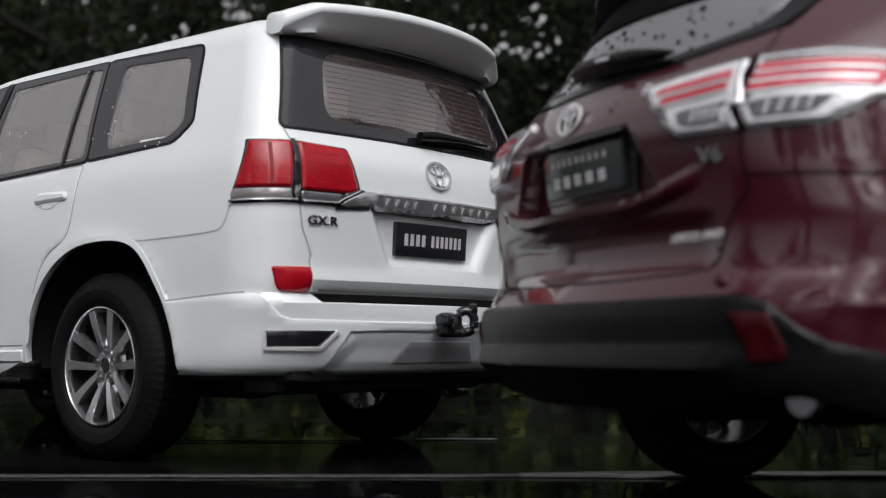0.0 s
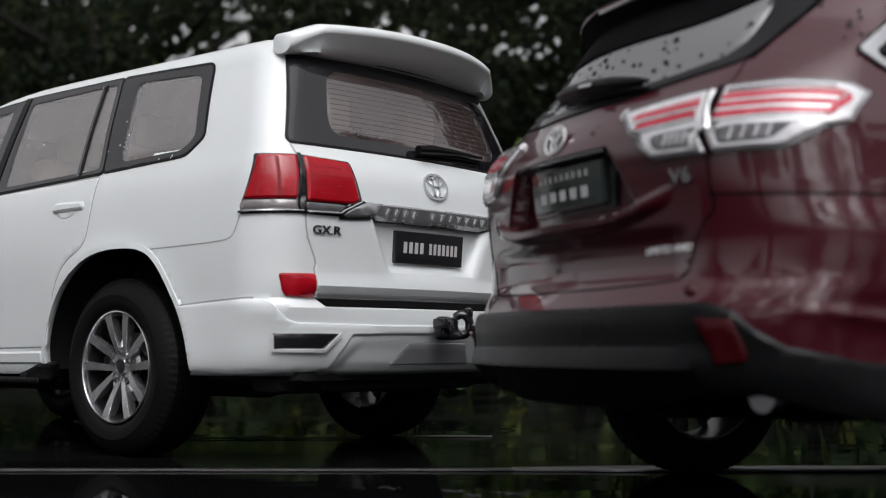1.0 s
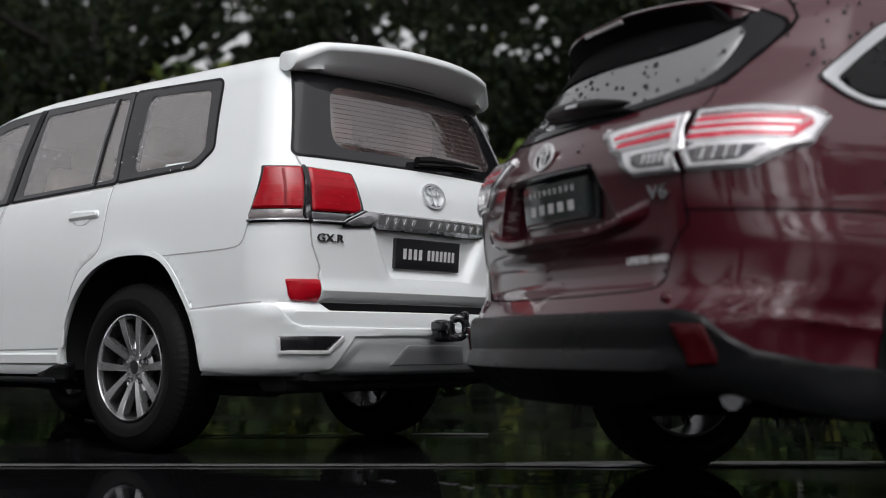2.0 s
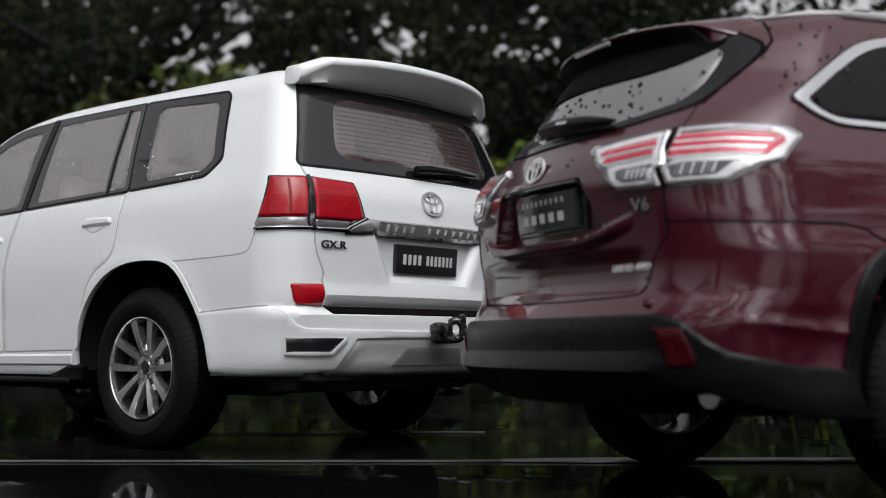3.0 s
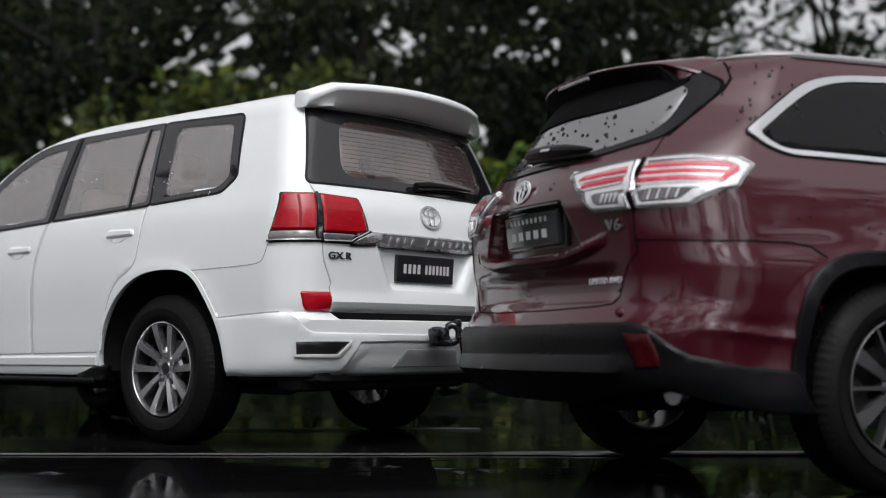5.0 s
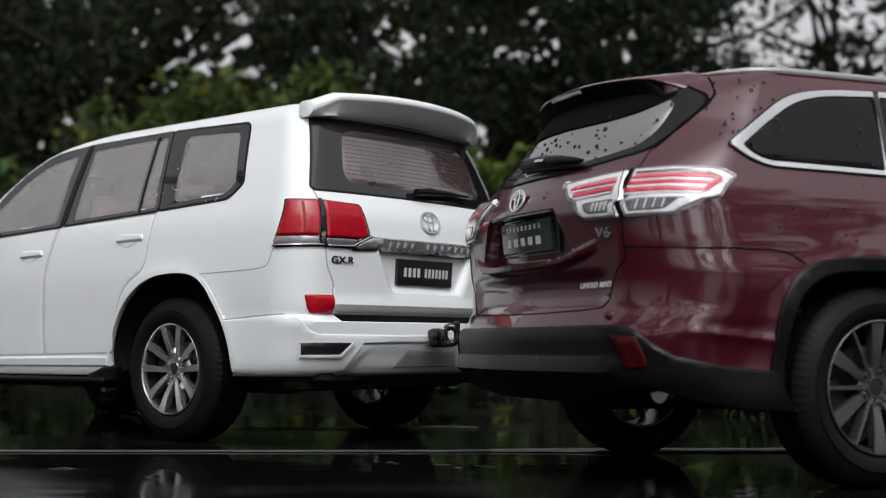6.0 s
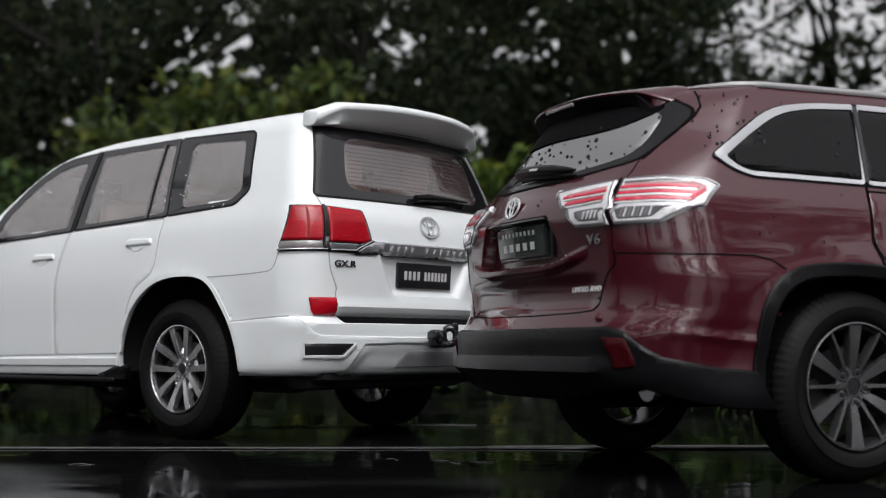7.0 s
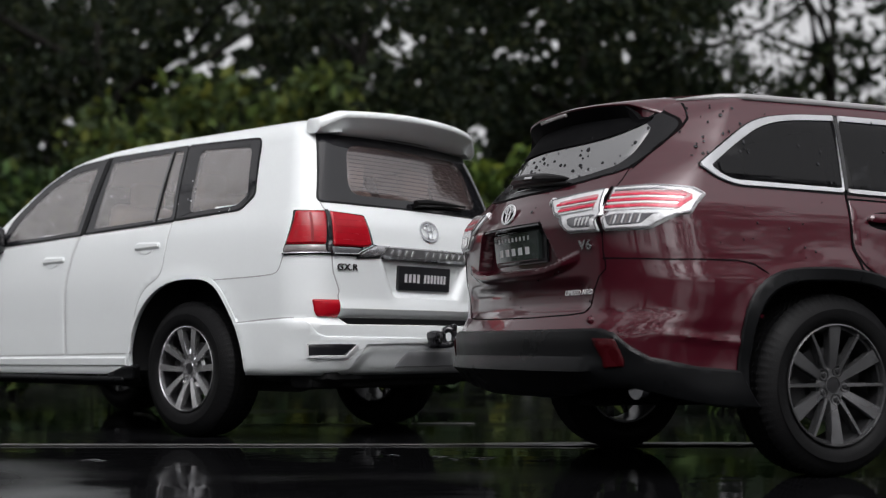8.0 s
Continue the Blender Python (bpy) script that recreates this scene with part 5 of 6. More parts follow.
            part("lens_rib", ribbon(at, lay([(s0, 1.056), (s0 + 0.006, 1.028)]), 0.005, 0.0215), LAMP_CLEAR, inner)
        part("reversing_lens", patch(at, q([(0.655, 1.066), (0.50, 1.062), (0.555, 1.022), (0.670, 1.018)]), 0.0185, 0.01, 0.004, 0.03), LAMP_SMOKE, inner)
        part("lamp_gap", ribbon(at, lay([(0.661, 1.178), (0.672, 1.09), (0.722, 0.992)]), 0.011, 0.010), SEAM_RED, c)
        part("reflector", patch(at, q([(0.674, 0.566), (0.772, 0.564), (0.815, 0.456), (0.733, 0.450)], 0.01), 0.030, 0.03, 0.006, 0.03), LAMP_DEEP, c, "dark red bumper reflector")

    # tailgate lines, plate tray, badge and letters
    gate_r = [(0.655, 1.268), (0.672, 1.215), (0.672, 1.17), (0.716, 0.995), (0.714, 0.875), (0.69, 0.845), (0.645, 0.816), (0.612, 0.765), (0.590, 0.70), (0.560, 0.672), (0.476, 0.664), (0.2, 0.656)]
    part("tailgate_gap", ribbon(wrap, gate_r + mirror(gate_r), 0.005, 0.0015), SEAM_RED, c)
    plate = part("name_plate", patch(rear, rounded([(-0.220, 1.043), (-0.212, 0.913), (0.212, 0.913), (0.220, 1.043)], 0.01), 0.030, 0.03, 0.006, 0.05), PLATE_GREEN, c, "dark greenish plate with pale bars")
    part("plate_surround", patch(rear, rounded([(-0.270, 1.062), (-0.250, 0.898), (0.250, 0.898), (0.270, 1.062)], 0.01), 0.012, 0.03, 0.006, 0.05), BLACK_GLOSS, c)
    for k in range(9):
        x = -0.15 + 0.036 * k
        part("letter_bar", ribbon(rear, [(x, 1.004), (x, 1.022)], 0.014, 0.0315, False, 0.05, 0.002), PRINT_WHITE, plate)
    for k in range(5):
        x = -0.135 + 0.064 * k
        part("letter_bar", ribbon(rear, [(x, 0.942), (x, 0.974)], 0.034, 0.0315, False, 0.05, 0.002), PRINT_WHITE, plate)
    emblem(rear, -0.012, 1.122, 0.064, 0.048, c, SEAM_RED, BRIGHT, True)
    lettering("V6", 0.056, 0.003, ALLOY, c, facing(wrap, 0.622, 0.946, 0.006), label="pale raised letters on the tailgate", squeeze=1.25, bold=0.001)
    lettering("LIMITED AWD", 0.031, 0.002, BRIGHT, c, facing(wrap, 0.498, 0.756, 0.009, 0.09), label="small pale raised letters", shear=0.2, squeeze=1.0)

    # bumper
    top = [(1.285, 0.440), (1.09, 0.458), (0.90, 0.494), (0.833, 0.533), (0.765, 0.585), (0.700, 0.604), (0.25, 0.600)]
    low = [(0.30, 0.325), (0.50, 0.345), (0.64, 0.374), (0.80, 0.376), (0.92, 0.335), (1.05, 0.300), (1.18, 0.290), (1.25, 0.285)]
    bump = top + mirror(top) + mirror(low) + low
    part("bumper", patch(wrap, bump, 0.020, 0.03, 0.012, 0.022), BLACK_PLASTIC, c, "black plastic rear bumper")
    for sgn, at, lay in both(sh, "wrap"):
        part("bumper_seam", ribbon(at, lay([(0.718, 0.889), (0.985, 0.876), (1.277, 0.877), (1.335, 0.862), (1.392, 0.826)]), 0.0065, 0.002), SEAM_RED, c)
    knob = lathe([(0, 0.018), (0.012, 0.014), (0.016, 0.001)], seg=14)
    bmesh.ops.rotate(knob, cent=(0, 0, 0), matrix=Matrix.Rotation(radians(-60), 3, "Z"), verts=knob.verts)
    bmesh.ops.translate(knob, vec=wrap(0.622, 0.640, 0.002), verts=knob.verts)
    part("parking_sensor", knob, RED, c)

    # inside and underneath
    for x in (-0.36, 0.36):
        seat(c, x, 1.35)
    for x in (-0.38, 0.38):
        seat(c, x, 0.55, 0.45)
    part("underbody", box(0, 1.45, 0.43, 1.62, 3.9, 0.12, 0.04, 2), DARK, c, "black underbody")
    # near-black box added for the shaded underbody that shows below the bumper
    part("underbody_shade_box", box(0.0, -0.46, 0.360, 1.45, 0.52, 0.13, 0.04), VOID, c)
    for y in (0, 2.79):
        part("axle", tube([(-0.80, y, 0.36), (0.80, y, 0.36)], 0.05, 12), DARK, c)
    part("silencer", box(0.35, 0.6, 0.33, 0.2, 1.2, 0.1, 0.04), DARK, c)
    part("suspension_arm", box(-0.45, -0.2, 0.30, 0.16, 0.4, 0.12, 0.03), DARK, c)
    part("exhaust_tip", tube([(0.71, -0.785, 0.370), (0.715, -0.82, 0.370)], 0.048, 16), CHROME, c, "short chrome exhaust tip")
    style = dict(n=6, spokes=[(0, 0.030, 0.062, 0.0), (radians(30), 0.018, 0.012, 0.0)], face0=-0.045, face1=-0.016, turn=30, nut=DISC, nut_turn=0.5)
    for y in (0, 2.79):
        for sgn in (1, -1):
            wheel(c, 0.945, y + 0.008, sgn, 0.376, 0.248, 0.25, style, DARK_ALLOY)
    for sgn in (-1, 1):
        part("head_lamp", box(sgn * 0.66, 3.50, 0.90, 0.40, 0.24, 0.14, 0.05, 3), LAMP_CLEAR, c)
    gr = box(0, 3.68, 0.80, 0.9, 0.12, 0.30, 0.04)
    for k in range(3):
        join(gr, box(0, 3.745, 0.71 + 0.09 * k, 0.86, 0.03, 0.035, 0.01))
    part("grille", gr, CHROME, c)
    return c


build_red()


# ---- raindrops ----
def raindrops():
    bm = bmesh.new()
    rng = random.Random(7)

    def drop(m, r, flat):
        nonlocal bm
        res = bmesh.ops.create_icosphere(bm, subdivisions=1, radius=1.0)
        bmesh.ops.scale(bm, vec=(r * rng.uniform(0.8, 1.2), r * rng.uniform(0.9, 1.5), r * flat), verts=res["verts"])
        bmesh.ops.transform(bm, matrix=m, verts=res["verts"])

    rear, side = red_shell.mapper("rear"), red_shell.mapper("side", 1)
    for k in range(90):
        u, v = rng.uniform(-0.5, 0.6), rng.uniform(1.24, 1.46)
        drop(facing(rear, u, v, 0.003), rng.choice((0.004, 0.005, 0.007, 0.010)), 0.4)
    for k in range(55):
        y, z = rng.uniform(-0.55, 0.9), rng.uniform(0.86, 1.54)
        m = facing(side, y, z, 0.004)
        drop(m, rng.choice((0.003, 0.0035, 0.0045, 0.006)), 0.4)
    for k in range(30):
        y, z = rng.uniform(-0.60, -0.32), rng.uniform(1.30, 1.56)
        drop(facing(side, y, z, 0.003), rng.choice((0.005, 0.006, 0.008)), 0.4)
    for k in range(26):
        u, v = rng.uniform(-0.1, 0.66), rng.uniform(0.70, 1.16)
        drop(facing(rear, u, v, 0.004), rng.choice((0.003, 0.004, 0.006)), 0.45)
    ob = part("raindrops", bm, WATER, None)
    ob.matrix_world = RED_POSE
    tagged(ob, "raindrops beaded on the wine-red car, their dark look put into the colour", "raindrops", kind="stuff")
    bm = bmesh.new()
    flank = white_shell.mapper("side", -1)
    for k in range(70):
        y, z = rng.uniform(-0.4, 1.7), rng.uniform(1.30, 1.70)
        drop(facing(flank, y, z, 0.007), rng.choice((0.002, 0.0025, 0.004)), 0.4)
    ob = part("raindrops", bm, WATER_PALE, None)
    ob.matrix_world = WHITE_POSE
    tagged(ob, "raindrops on the white car's side windows, their brightness put into the colour", "raindrops", kind="stuff")


raindrops()


# ---- the ground ----
def wet_ground():
    m = bpy.data.materials.new("wet_paving")
    m.use_nodes = True
    nt = m.node_tree
    b = nt.nodes["Principled BSDF"]
    tc = nt.nodes.new("ShaderNodeTexCoord")
    big = nt.nodes.new("ShaderNodeTexNoise")
    big.inputs["Scale"].default_value = 16
    big.inputs["Detail"].default_value = 6
    fine = nt.nodes.new("ShaderNodeTexNoise")
    fine.inputs["Scale"].default_value = 420
    fine.inputs["Detail"].default_value = 4
    wave = nt.nodes.new("ShaderNodeTexNoise")
    wave.inputs["Scale"].default_value = 45
    wave.inputs["Detail"].default_value = 2
    flow = nt.nodes.new("ShaderNodeMapping")
    flow.inputs["Scale"].default_value = (0.4, 1.0, 1.0)
    nt.links.new(tc.outputs["Object"], flow.inputs["Vector"])
    for n in (big, fine, wave):
        nt.links.new(flow.outputs[0], n.inputs["Vector"])
    col = nt.nodes.new("ShaderNodeValToRGB")
    col.color_ramp.elements[0].color = (0.002, 0.002, 0.0023, 1)
    col.color_ramp.elements[1].color = (0.010, 0.010, 0.011, 1)
    mix = nt.nodes.new("ShaderNodeMath")
    mix.operation = "MULTIPLY"
    nt.links.new(big.outputs[0], mix.inputs[0])
    nt.links.new(fine.outputs[0], mix.inputs[1])
    nt.links.new(mix.outputs[0], col.inputs[0])
    nt.links.new(col.outputs[0], b.inputs["Base Color"])
    rg = nt.nodes.new("ShaderNodeMapRange")
    rg.inputs["From Min"].default_value = 0.44
    rg.inputs["From Max"].default_value = 0.64
    rg.inputs["To Min"].default_value = 0.018
    rg.inputs["To Max"].default_value = 0.20
    nt.links.new(big.outputs[0], rg.inputs["Value"])
    where = nt.nodes.new("ShaderNodeSeparateXYZ")
    nt.links.new(tc.outputs["Object"], where.inputs[0])
    shore = nt.nodes.new("ShaderNodeMath")
    shore.operation = "MULTIPLY_ADD"
    nt.links.new(big.outputs[0], shore.inputs[0])
    shore.inputs[1].default_value = 0.10
    nt.links.new(where.outputs["X"], shore.inputs[2])
    bare = nt.nodes.new("ShaderNodeMapRange")
    bare.inputs["From Min"].default_value = -0.030
    bare.inputs["From Max"].default_value = -0.065
    nt.links.new(shore.outputs[0], bare.inputs["Value"])
    near = nt.nodes.new("ShaderNodeMapRange")
    near.inputs["From Min"].default_value = 0.335
    near.inputs["From Max"].default_value = 0.300
    nt.links.new(where.outputs["Y"], near.inputs["Value"])
    rough_spot = nt.nodes.new("ShaderNodeMath")
    rough_spot.operation = "MULTIPLY"
    nt.links.new(bare.outputs[0], rough_spot.inputs[0])
    nt.links.new(near.outputs[0], rough_spot.inputs[1])
    gloss = nt.nodes.new("ShaderNodeMapRange")
    gloss.inputs["To Min"].default_value = 0.5
    gloss.inputs["To Max"].default_value = 0.0
    nt.links.new(rough_spot.outputs[0], gloss.inputs["Value"])
    nt.links.new(gloss.outputs[0], b.inputs["Specular IOR Level"])
    film = nt.nodes.new("ShaderNodeMix")
    film.data_type = "FLOAT"
    nt.links.new(rough_spot.outputs[0], film.inputs["Factor"])
    nt.links.new(rg.outputs[0], film.inputs["A"])
    film.inputs["B"].default_value = 0.42
    nt.links.new(film.outputs["Result"], b.inputs["Roughness"])
    b.inputs["IOR"].default_value = 1.09
    bp = nt.nodes.new("ShaderNodeBump")
    bp.inputs["Strength"].default_value = 0.10
    bp.inputs["Distance"].default_value = 0.0012
    nt.links.new(wave.outputs[0], bp.inputs["Height"])
    bp2 = nt.nodes.new("ShaderNodeBump")
    bp2.inputs["Strength"].default_value = 0.03
    bp2.inputs["Distance"].default_value = 0.0003
    nt.links.new(fine.outputs[0], bp2.inputs["Height"])
    nt.links.new(bp.outputs[0], bp2.inputs["Normal"])
    nt.links.new(bp2.outputs[0], b.inputs["Normal"])
    bm = bmesh.new()
    bmesh.ops.create_grid(bm, x_segments=8, y_segments=8, size=200)
    g = finish("ground", bm, m, None, smooth=False)
    tagged(g, "wet black paving that mirrors cars and trees", "ground", kind="structure")


wet_ground()


def strip(name, pts, widths, z, material, label):
    """A thin flat line on the ground with uneven edges."""
    rng = random.Random(3)
    bm = bmesh.new()
    rows = []
    for k in range(len(pts) - 1):
        (x0, y0), (x1, y1) = pts[k], pts[k + 1]
        n = max(2, int(math.dist(pts[k], pts[k + 1]) / 0.006))
        for i in range(n):
            t = i / n
            w = widths[k] + (widths[k + 1] - widths[k]) * t
            x, y = x0 + (x1 - x0) * t, y0 + (y1 - y0) * t
            j = w * 0.08
            rows.append([bm.verts.new((x, y - w / 2 + rng.uniform(-j, j), 0.0002)), bm.verts.new((x, y - w / 2 * 0.9, z)), bm.verts.new((x, y + w / 2 * 0.9, z)), bm.verts.new((x, y + w / 2 + rng.uniform(-j, j), 0.0002))])
    x, y, w = *pts[-1], widths[-1]
    rows.append([bm.verts.new((x, y - w / 2, 0.0002)), bm.verts.new((x, y - w * 0.45, z)), bm.verts.new((x, y + w * 0.45, z)), bm.verts.new((x, y + w / 2, 0.0002))])
    for a, b in zip(rows, rows[1:]):
        for k in range(3):
            bm.faces.new((a[k], a[k + 1], b[k + 1], b[k]))
    bmesh.ops.recalc_face_normals(bm, faces=bm.faces)
    ob = finish(name, bm, material, None)
    tagged(ob, label, "ground line", kind="structure")


LINE = mat("worn_white_line", (0.11, 0.11, 0.11), 0.35, var=0.3, scale=120, bump=0.3, bscale=900)
LINE_DULL = mat("dull_wet_line", (0.05, 0.05, 0.05), 0.4, var=0.35, scale=90, bump=0.3, bscale=900, spec=0.25)
strip("trim", [(-0.30, 0.383), (0.0, 0.384), (0.0125, 0.385)], [0.0035, 0.0030, 0.0045], 0.0005, LINE_DULL, "dull thin line across the wet paving")
strip("trim", [(0.0125, 0.3852), (0.035, 0.386), (0.30, 0.386)], [0.0045, 0.010, 0.011], 0.0006, LINE, "worn pale line across the wet paving")
strip("trim", [(-0.012, 0.486), (0.0, 0.487), (0.012, 0.4865)], [0.001, 0.004, 0.001], 0.0005, LINE, "short pale streak on the wet paving")
strip("trim", [(-0.137, 0.567), (-0.125, 0.545), (-0.1135, 0.508)], [0.001, 0.007, 0.003], 0.0005, LINE, "short pale worn mark beside the wheel")
strip("trim", [(-0.080, 0.478), (-0.05, 0.480), (-0.026, 0.4795)], [0.001, 0.0035, 0.001], 0.0005, LINE_DULL, "short dull streak on the wet paving")


def ripple(pts, width, height):
    """A low ridge of water on the paving."""
    bm = bmesh.new()
    rows = []
    n = len(pts)
    for k, (x, y) in enumerate(pts):
        t = math.sin(math.pi * (k + 0.5) / n)
        w, h = width * t, height * t
        rows.append([bm.verts.new((x, y - w, 0.0001)), bm.verts.new((x, y - w * 0.4, h * 0.8)), bm.verts.new((x, y, h)), bm.verts.new((x, y + w * 0.4, h * 0.8)), bm.verts.new((x, y + w, 0.0001))])
    for a, b in zip(rows, rows[1:]):
        for k in range(4):
            bm.faces.new((a[k], a[k + 1], b[k + 1], b[k]))
    bmesh.ops.recalc_face_normals(bm, faces=bm.faces)
    ob = finish("water", bm, bpy.data.materials["water"], None)
    tagged(ob, "small ripple in the water film on the paving", "water", kind="structure")


rip = random.Random(11)
for x0, y0, length in [(-0.004, 0.345, 0.006), (0.006, 0.341, 0.009), (0.020, 0.334, 0.012), (-0.016, 0.350, 0.005), (0.044, 0.329, 0.008), (0.001, 0.338, 0.004), (-0.095, 0.335, 0.008), (0.032, 0.337, 0.005)]:
    pts = []
    for k in range(13):
        pts.append((x0 + length * k / 12, y0 + 0.0012 * math.sin(k * 0.7 + x0 * 90) + rip.uniform(-0.0003, 0.0003)))
    ripple(pts, rip.uniform(0.0004, 0.0008), 0.0003)


# ---- trees, shrubs and low plants ----
def leaf_mat(name, col, var=0.5):
    m = bpy.data.materials.new(name)
    m.use_nodes = True
    nt = m.node_tree
    b = nt.nodes["Principled BSDF"]
    geo = nt.nodes.new("ShaderNodeNewGeometry")
    ramp = nt.nodes.new("ShaderNodeValToRGB")
    ramp.color_ramp.elements[0].color = (*[c * (1 - var) for c in col], 1)
    ramp.color_ramp.elements[1].color = (*[min(1, c * (1 + var * 1.3)) for c in col], 1)
    for place, k in ((0.45, (0.85, 0.95, 0.9)), (0.70, (1.5, 1.35, 0.9)), (0.86, (2.1, 1.55, 0.75)), (0.95, (1.9, 2.0, 1.5))):
        e = ramp.color_ramp.elements.new(place)
        e.color = (*[c * q for c, q in zip(col, k)], 1)
    nt.links.new(geo.outputs["Random Per Island"], ramp.inputs[0])
    nt.links.new(ramp.outputs[0], b.inputs["Base Color"])
    b.inputs["Roughness"].default_value = 0.6
    b.inputs["Specular IOR Level"].default_value = 0.14
    tr = nt.nodes.new("ShaderNodeBsdfTranslucent")
    nt.links.new(ramp.outputs[0], tr.inputs["Color"])
    mx = nt.nodes.new("ShaderNodeMixShader")
    mx.inputs[0].default_value = 0.3
    out = nt.nodes["Material Output"]
    nt.links.new(b.outputs[0], mx.inputs[1])
    nt.links.new(tr.outputs[0], mx.inputs[2])
    nt.links.new(mx.outputs[0], out.inputs["Surface"])
    return m


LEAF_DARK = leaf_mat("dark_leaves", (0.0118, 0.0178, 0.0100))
LEAF_MID = leaf_mat("green_leaves", (0.030, 0.052, 0.020))
LEAF_LIGHT = leaf_mat("fresh_leaves", (0.050, 0.072, 0.026))
LEAF_YELLOW = leaf_mat("yellowish_leaves", (0.066, 0.105, 0.026))
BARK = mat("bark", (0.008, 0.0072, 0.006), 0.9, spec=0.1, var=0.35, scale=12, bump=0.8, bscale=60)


THIN = [(0.026, 0.163, 0.010, 0.016, 0.95), (0.29, 0.24, 0.08, 0.05, 0.55), (-0.30, 0.17, 0.03, 0.02, 0.6)]
rng = random.Random(5)
for ax, az, rx, rz, count in [(-0.19, 0.225, 0.055, 0.030, 90), (-0.05, 0.225, 0.05, 0.03, 24), (0.03, 0.235, 0.045, 0.022, 14), (0.027, 0.170, 0.012, 0.018, 9), (-0.29, 0.20, 0.05, 0.05, 16), (0.10, 0.24, 0.06, 0.025, 22)]:
    for k in range(count):
        r = rng.uniform(0.0024, 0.0046)
        THIN.append((ax + rng.gauss(0, 0.55) * rx, az + rng.gauss(0, 0.55) * rz, r, r * rng.uniform(0.7, 1.4), 1.0))


def leaves(name, centres, radii, per, size, material, parent, seed, flat=0.8, label="", up=0.25):
    """Many small folded leaves, scattered round the middles of clumps."""
    rng = np.random.default_rng(seed)
    n = len(centres) * per
    base = np.array(parent.location)
    c = np.repeat(np.asarray(centres), per, axis=0)
    r = np.repeat(np.asarray(radii), per)[:, None]
    d = rng.normal(size=(n, 3))
    d /= np.linalg.norm(d, axis=1)[:, None]
    p = c + d * r * (rng.random((n, 1)) ** 0.45) * np.array((1, 1, flat))
    p[:, 2] = np.maximum(p[:, 2], size * 0.4)
    # thin places in the row of trees, where the sky comes through
    q = p + base
    keep = np.ones(n, bool)
    for ax, az, rx, rz, share in THIN:
        near = ((q[:, 0] / q[:, 1] - ax) / rx) ** 2 + ((q[:, 2] / q[:, 1] - az) / rz) ** 2 < 1
        keep &= ~(near & (q[:, 1] > 5.5) & (rng.random(n) < share))
    p = p[keep]
    n = len(p)
    a = rng.normal(size=(n, 3)) + np.array((0, 0, -0.2))
    a /= np.linalg.norm(a, axis=1)[:, None]
    nn = rng.normal(size=(n, 3)) + np.array((0, 0, up * 4))
    b = np.cross(a, nn)
    b /= np.linalg.norm(b, axis=1)[:, None] + 1e-9
    k = np.cross(b, a)
    s = size * rng.uniform(0.6, 1.3, (n, 1))
    v = np.stack([p - a * s * 0.5, p + b * s * 0.26 + k * s * 0.06, p + a * s * 0.5, p - b * s * 0.26 + k * s * 0.06], axis=1).reshape(-1, 3)
    i = np.arange(n)[:, None] * 4
    f = np.concatenate([i + np.array((0, 1, 2)), i + np.array((0, 2, 3))], axis=1).reshape(-1, 3)
    me = bpy.data.meshes.new(name)
    me.from_pydata(v.tolist(), [], f.tolist())
    me.materials.append(material)
    ob = new(name, me)
    ob.parent = parent
    if label:
        ob["label"] = label
    return ob


def wood(points, radii, name, parent):
    return finish(name, tube(points, radii, 9), BARK, parent)


def tree(x, y, h, spread, low, clumps, per, size, material, seed, label, clump_r=0.3, stout=1.0):
    rng = random.Random(seed)
    t = new("tree")
    t.location = (x, y, 0)
    tagged(t, label, "tree", group="trees behind the cars")
    r0 = 0.035 * h ** 0.8 * stout
    trunk = [(0, 0, -0.05)]
    for k in range(1, 6):
        trunk.append((rng.uniform(-0.05, 0.05) * h * 0.3, rng.uniform(-0.05, 0.05) * h * 0.3, h * 0.8 * k / 5))
    wood(trunk, [r0 * (1.25 - 0.2 * k) for k in range(6)], "trunk", t)
    centres, radii = [], []
    for k in range(9):
        z0 = h * rng.uniform(0.22, 0.7)
        ang = rng.uniform(0, 2 * math.pi)
        L = spread * rng.uniform(0.6, 1.0)
        pts = [(0, 0, z0)]
        for i in range(1, 5):
            q = i / 4
            pts.append((math.cos(ang) * L * q + rng.uniform(-0.06, 0.06), math.sin(ang) * L * q + rng.uniform(-0.06, 0.06), z0 + L * (0.55 * q - 0.1 * q * q) + rng.uniform(-0.04, 0.04)))
        wood(pts, [r0 * 0.42 * (1 - 0.21 * i) for i in range(5)], "limb", t)
    while len(centres) < clumps:
        u, v, w = rng.uniform(-1, 1), rng.uniform(-1, 1), rng.uniform(-1, 1)
        if u * u + v * v + w * w > 1:
            continue
        z = low + (h - low) * (w + 1) / 2
        centres.append((u * spread, v * spread, z))
        radii.append(clump_r * rng.uniform(0.6, 1.25))
    leaves("crown", centres, radii, per, size, material, t, seed, label=label)
    return t


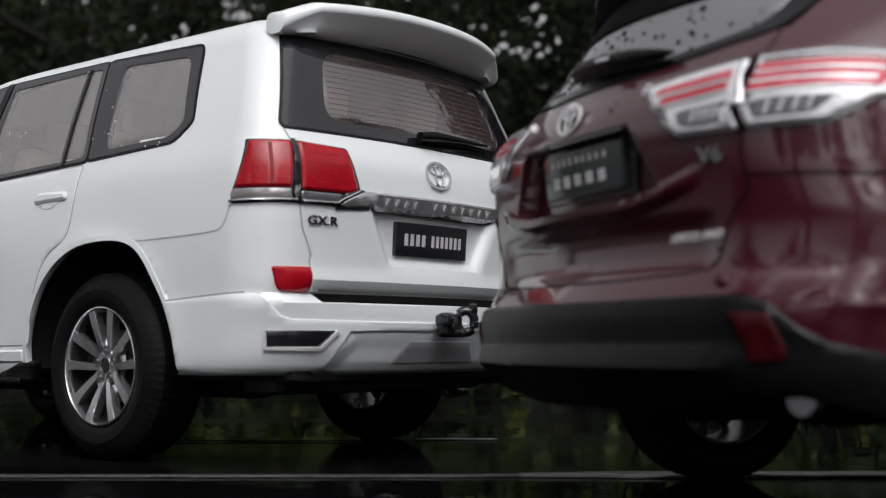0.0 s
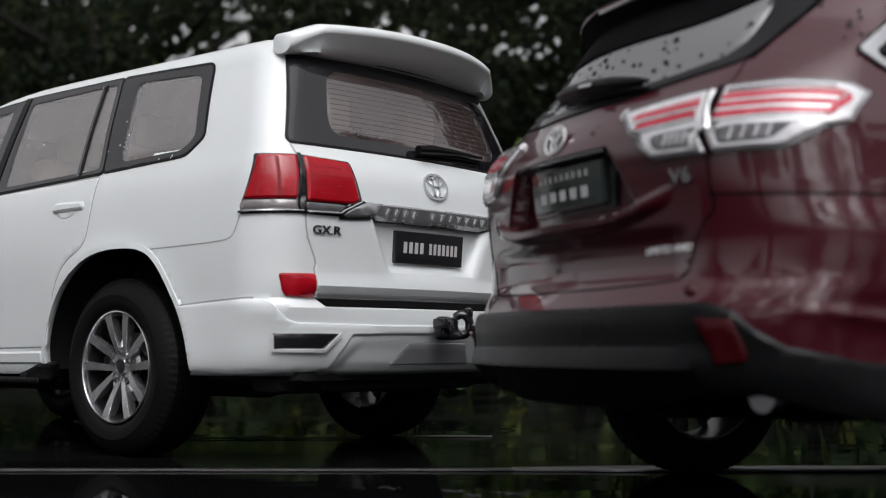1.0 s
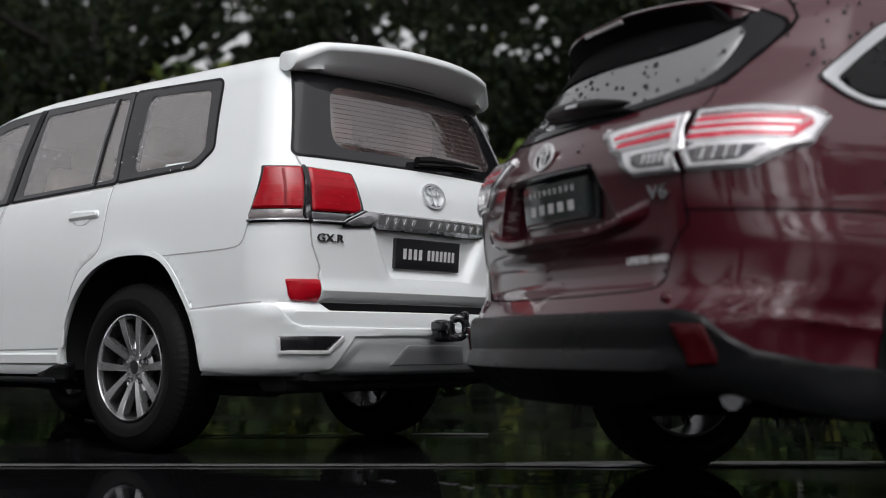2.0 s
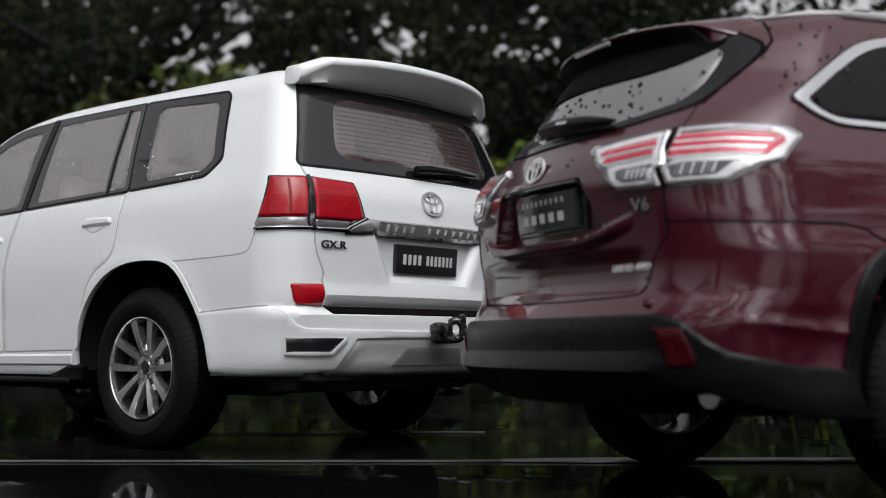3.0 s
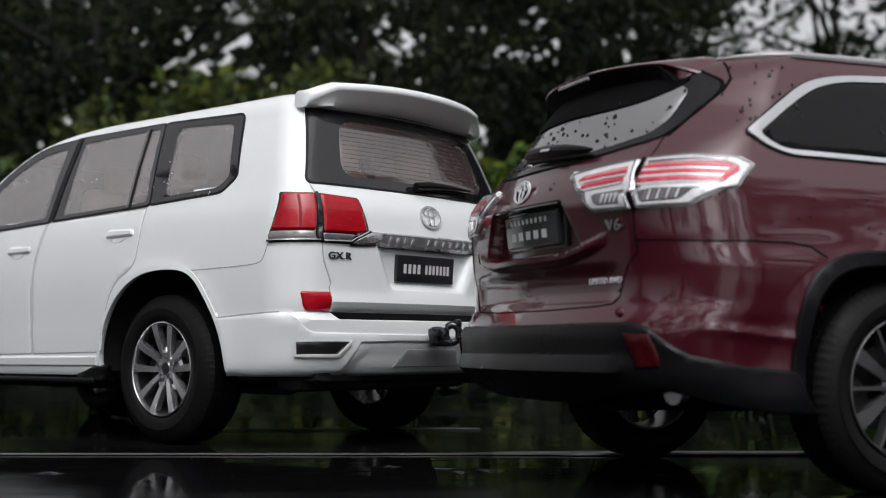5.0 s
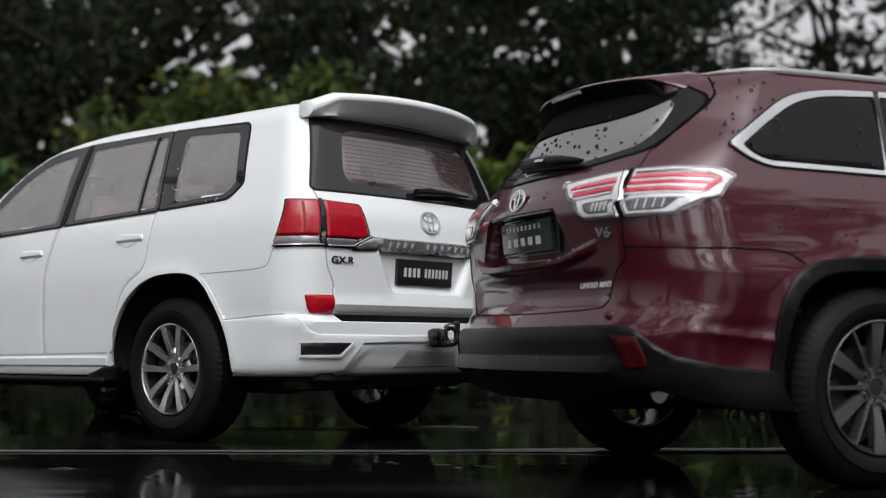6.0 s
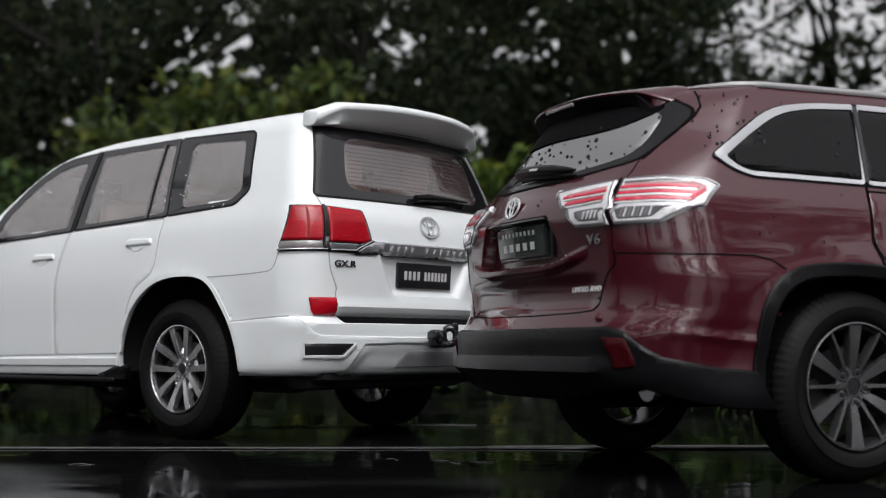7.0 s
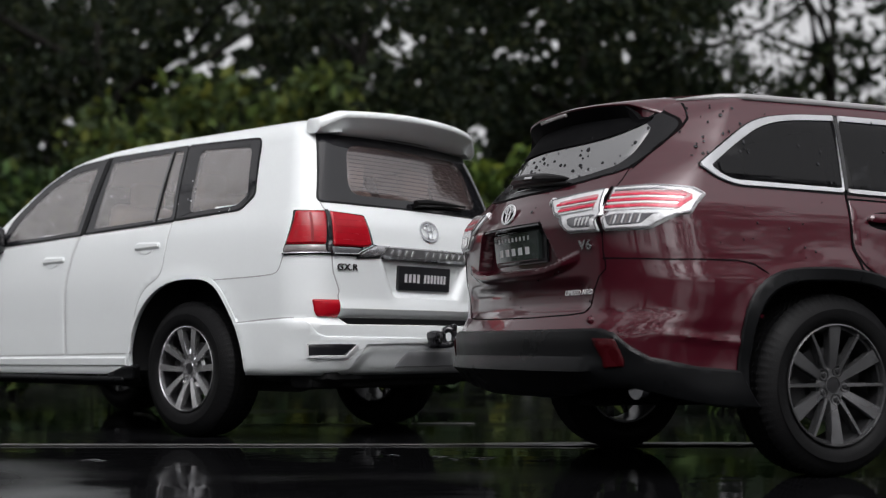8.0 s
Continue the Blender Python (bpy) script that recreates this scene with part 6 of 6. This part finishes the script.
def shrub(x, y, h, spread, clumps, per, size, material, seed, label):
    rng = random.Random(seed)
    t = new("shrub")
    t.location = (x, y, 0)
    tagged(t, label, "shrub", group="shrubs behind the cars")
    cs, rs = [], []
    for k in range(clumps):
        a = rng.uniform(0, 2 * math.pi)
        q = rng.random() ** 0.5
        z = h * (0.12 + 0.8 * rng.random() * (1 - 0.35 * q * q))
        cs.append((math.cos(a) * q * spread, math.sin(a) * q * spread, z))
        rs.append(0.16 * rng.uniform(0.6, 1.2) * max(0.6, h))
    for k in range(6):
        e = cs[k]
        wood([(0.02 * k - 0.05, 0, -0.02), (e[0] * 0.4, e[1] * 0.4, e[2] * 0.6), e], [0.018, 0.012, 0.006], "stem", t)
    leaves("foliage", cs, rs, per, size, material, t, seed, 0.9, label)
    return t


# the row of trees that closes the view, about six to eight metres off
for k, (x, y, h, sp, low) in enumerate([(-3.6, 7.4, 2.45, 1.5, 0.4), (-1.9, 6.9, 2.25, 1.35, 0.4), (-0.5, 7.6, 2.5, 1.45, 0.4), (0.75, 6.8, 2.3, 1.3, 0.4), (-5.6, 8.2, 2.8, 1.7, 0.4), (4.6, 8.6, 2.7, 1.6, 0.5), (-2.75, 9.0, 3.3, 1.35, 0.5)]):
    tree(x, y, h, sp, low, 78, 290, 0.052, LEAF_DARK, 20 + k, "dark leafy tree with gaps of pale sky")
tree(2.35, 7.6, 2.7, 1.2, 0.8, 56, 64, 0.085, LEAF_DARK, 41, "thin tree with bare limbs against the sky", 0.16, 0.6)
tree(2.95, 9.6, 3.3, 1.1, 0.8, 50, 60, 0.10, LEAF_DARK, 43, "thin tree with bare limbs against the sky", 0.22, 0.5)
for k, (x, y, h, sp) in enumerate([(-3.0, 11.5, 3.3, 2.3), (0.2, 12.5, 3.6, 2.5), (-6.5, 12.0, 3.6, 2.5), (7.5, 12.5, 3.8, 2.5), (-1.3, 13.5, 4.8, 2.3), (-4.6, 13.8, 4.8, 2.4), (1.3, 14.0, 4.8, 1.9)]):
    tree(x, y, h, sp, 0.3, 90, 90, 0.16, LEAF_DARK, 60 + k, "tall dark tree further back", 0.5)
# shrubs in front of them
for k, (x, y, h, sp, m) in enumerate([(-1.0, 5.2, 1.15, 0.55, LEAF_LIGHT), (-0.42, 5.0, 1.22, 0.5, LEAF_LIGHT), (0.24, 4.9, 0.86, 0.4, LEAF_YELLOW), (-1.9, 5.1, 0.9, 0.6, LEAF_MID), (1.1, 5.3, 0.8, 0.55, LEAF_MID), (-2.9, 5.6, 1.0, 0.7, LEAF_MID), (2.2, 5.8, 0.8, 0.6, LEAF_DARK), (3.4, 6.0, 0.8, 0.7, LEAF_DARK)]):
    shrub(x, y, h, sp, 44, 120, 0.066, m, 80 + k, "leafy green shrub before the trees")
# low plants at the edge of the paving
for k in range(16):
    x = -2.6 + 0.36 * k
    shrub(x, 2.3 + 0.25 * math.sin(k * 2.1), 0.24 + 0.05 * math.sin(k * 1.3), 0.2, 14, 26, 0.075, LEAF_DARK if k % 3 else LEAF_MID, 120 + k, "low broad-leaved plant at the paving's edge")
# broad-leaved weeds just behind the cars, seen below their sills
def weed(x, y, h, seed, material):
    r = random.Random(seed)
    t = new("low_plant")
    t.location = (x, y, 0)
    tagged(t, "low broad-leaved weed behind the cars", "plant", group="weeds behind the cars")
    cs, rs = [], []
    for k in range(9):
        a, q = r.uniform(0, 2 * math.pi), r.random() ** 0.5
        cs.append((math.cos(a) * q * 0.035, math.sin(a) * q * 0.03, h * r.uniform(0.15, 0.95)))
        rs.append(r.uniform(0.008, 0.018))
    for k in range(5):
        e = cs[k]
        wood([(0.002 * k - 0.005, 0, -0.002), (e[0] * 0.4, e[1] * 0.4, e[2] * 0.6), e], [0.0008, 0.0006, 0.0004], "stem", t)
    leaves("foliage", cs, rs, 12, r.uniform(0.013, 0.021), material, t, seed, 0.9, "broad green leaves")


for k in range(44):
    x = -0.62 + 0.062 * (k % 22) + 0.02 * math.sin(k * 3.7)
    y = (0.70 if k < 22 else 0.86) + 0.05 * math.sin(k * 2.3) + (0.0 if x < 0.04 else -0.15)
    weed(x, y, 0.050 + 0.018 * math.sin(k * 1.9) + (0.02 if k >= 22 else 0), 300 + k, LEAF_LIGHT if x > -0.05 and k % 2 else LEAF_MID)
# unseen trees on the other sides, added for the cars to mirror and to shade the white flank
for k, (x, y, h, sp) in enumerate([(-5.0, -6.0, 7.0, 2.6), (-2.0, -9.0, 6.0, 2.6), (3.5, -9.0, 6.2, 2.6), (7.5, -5.0, 6.6, 2.4), (9.5, -0.5, 4.0, 2.0), (5.7, 4.7, 5.8, 1.3), (-6.5, -1.0, 6.0, 2.2)]):
    tree(x, y, h, sp, 0.5, 90, 70, 0.2, LEAF_DARK, 160 + k, "unseen dark leafy tree added for reflections and shade", 0.6)
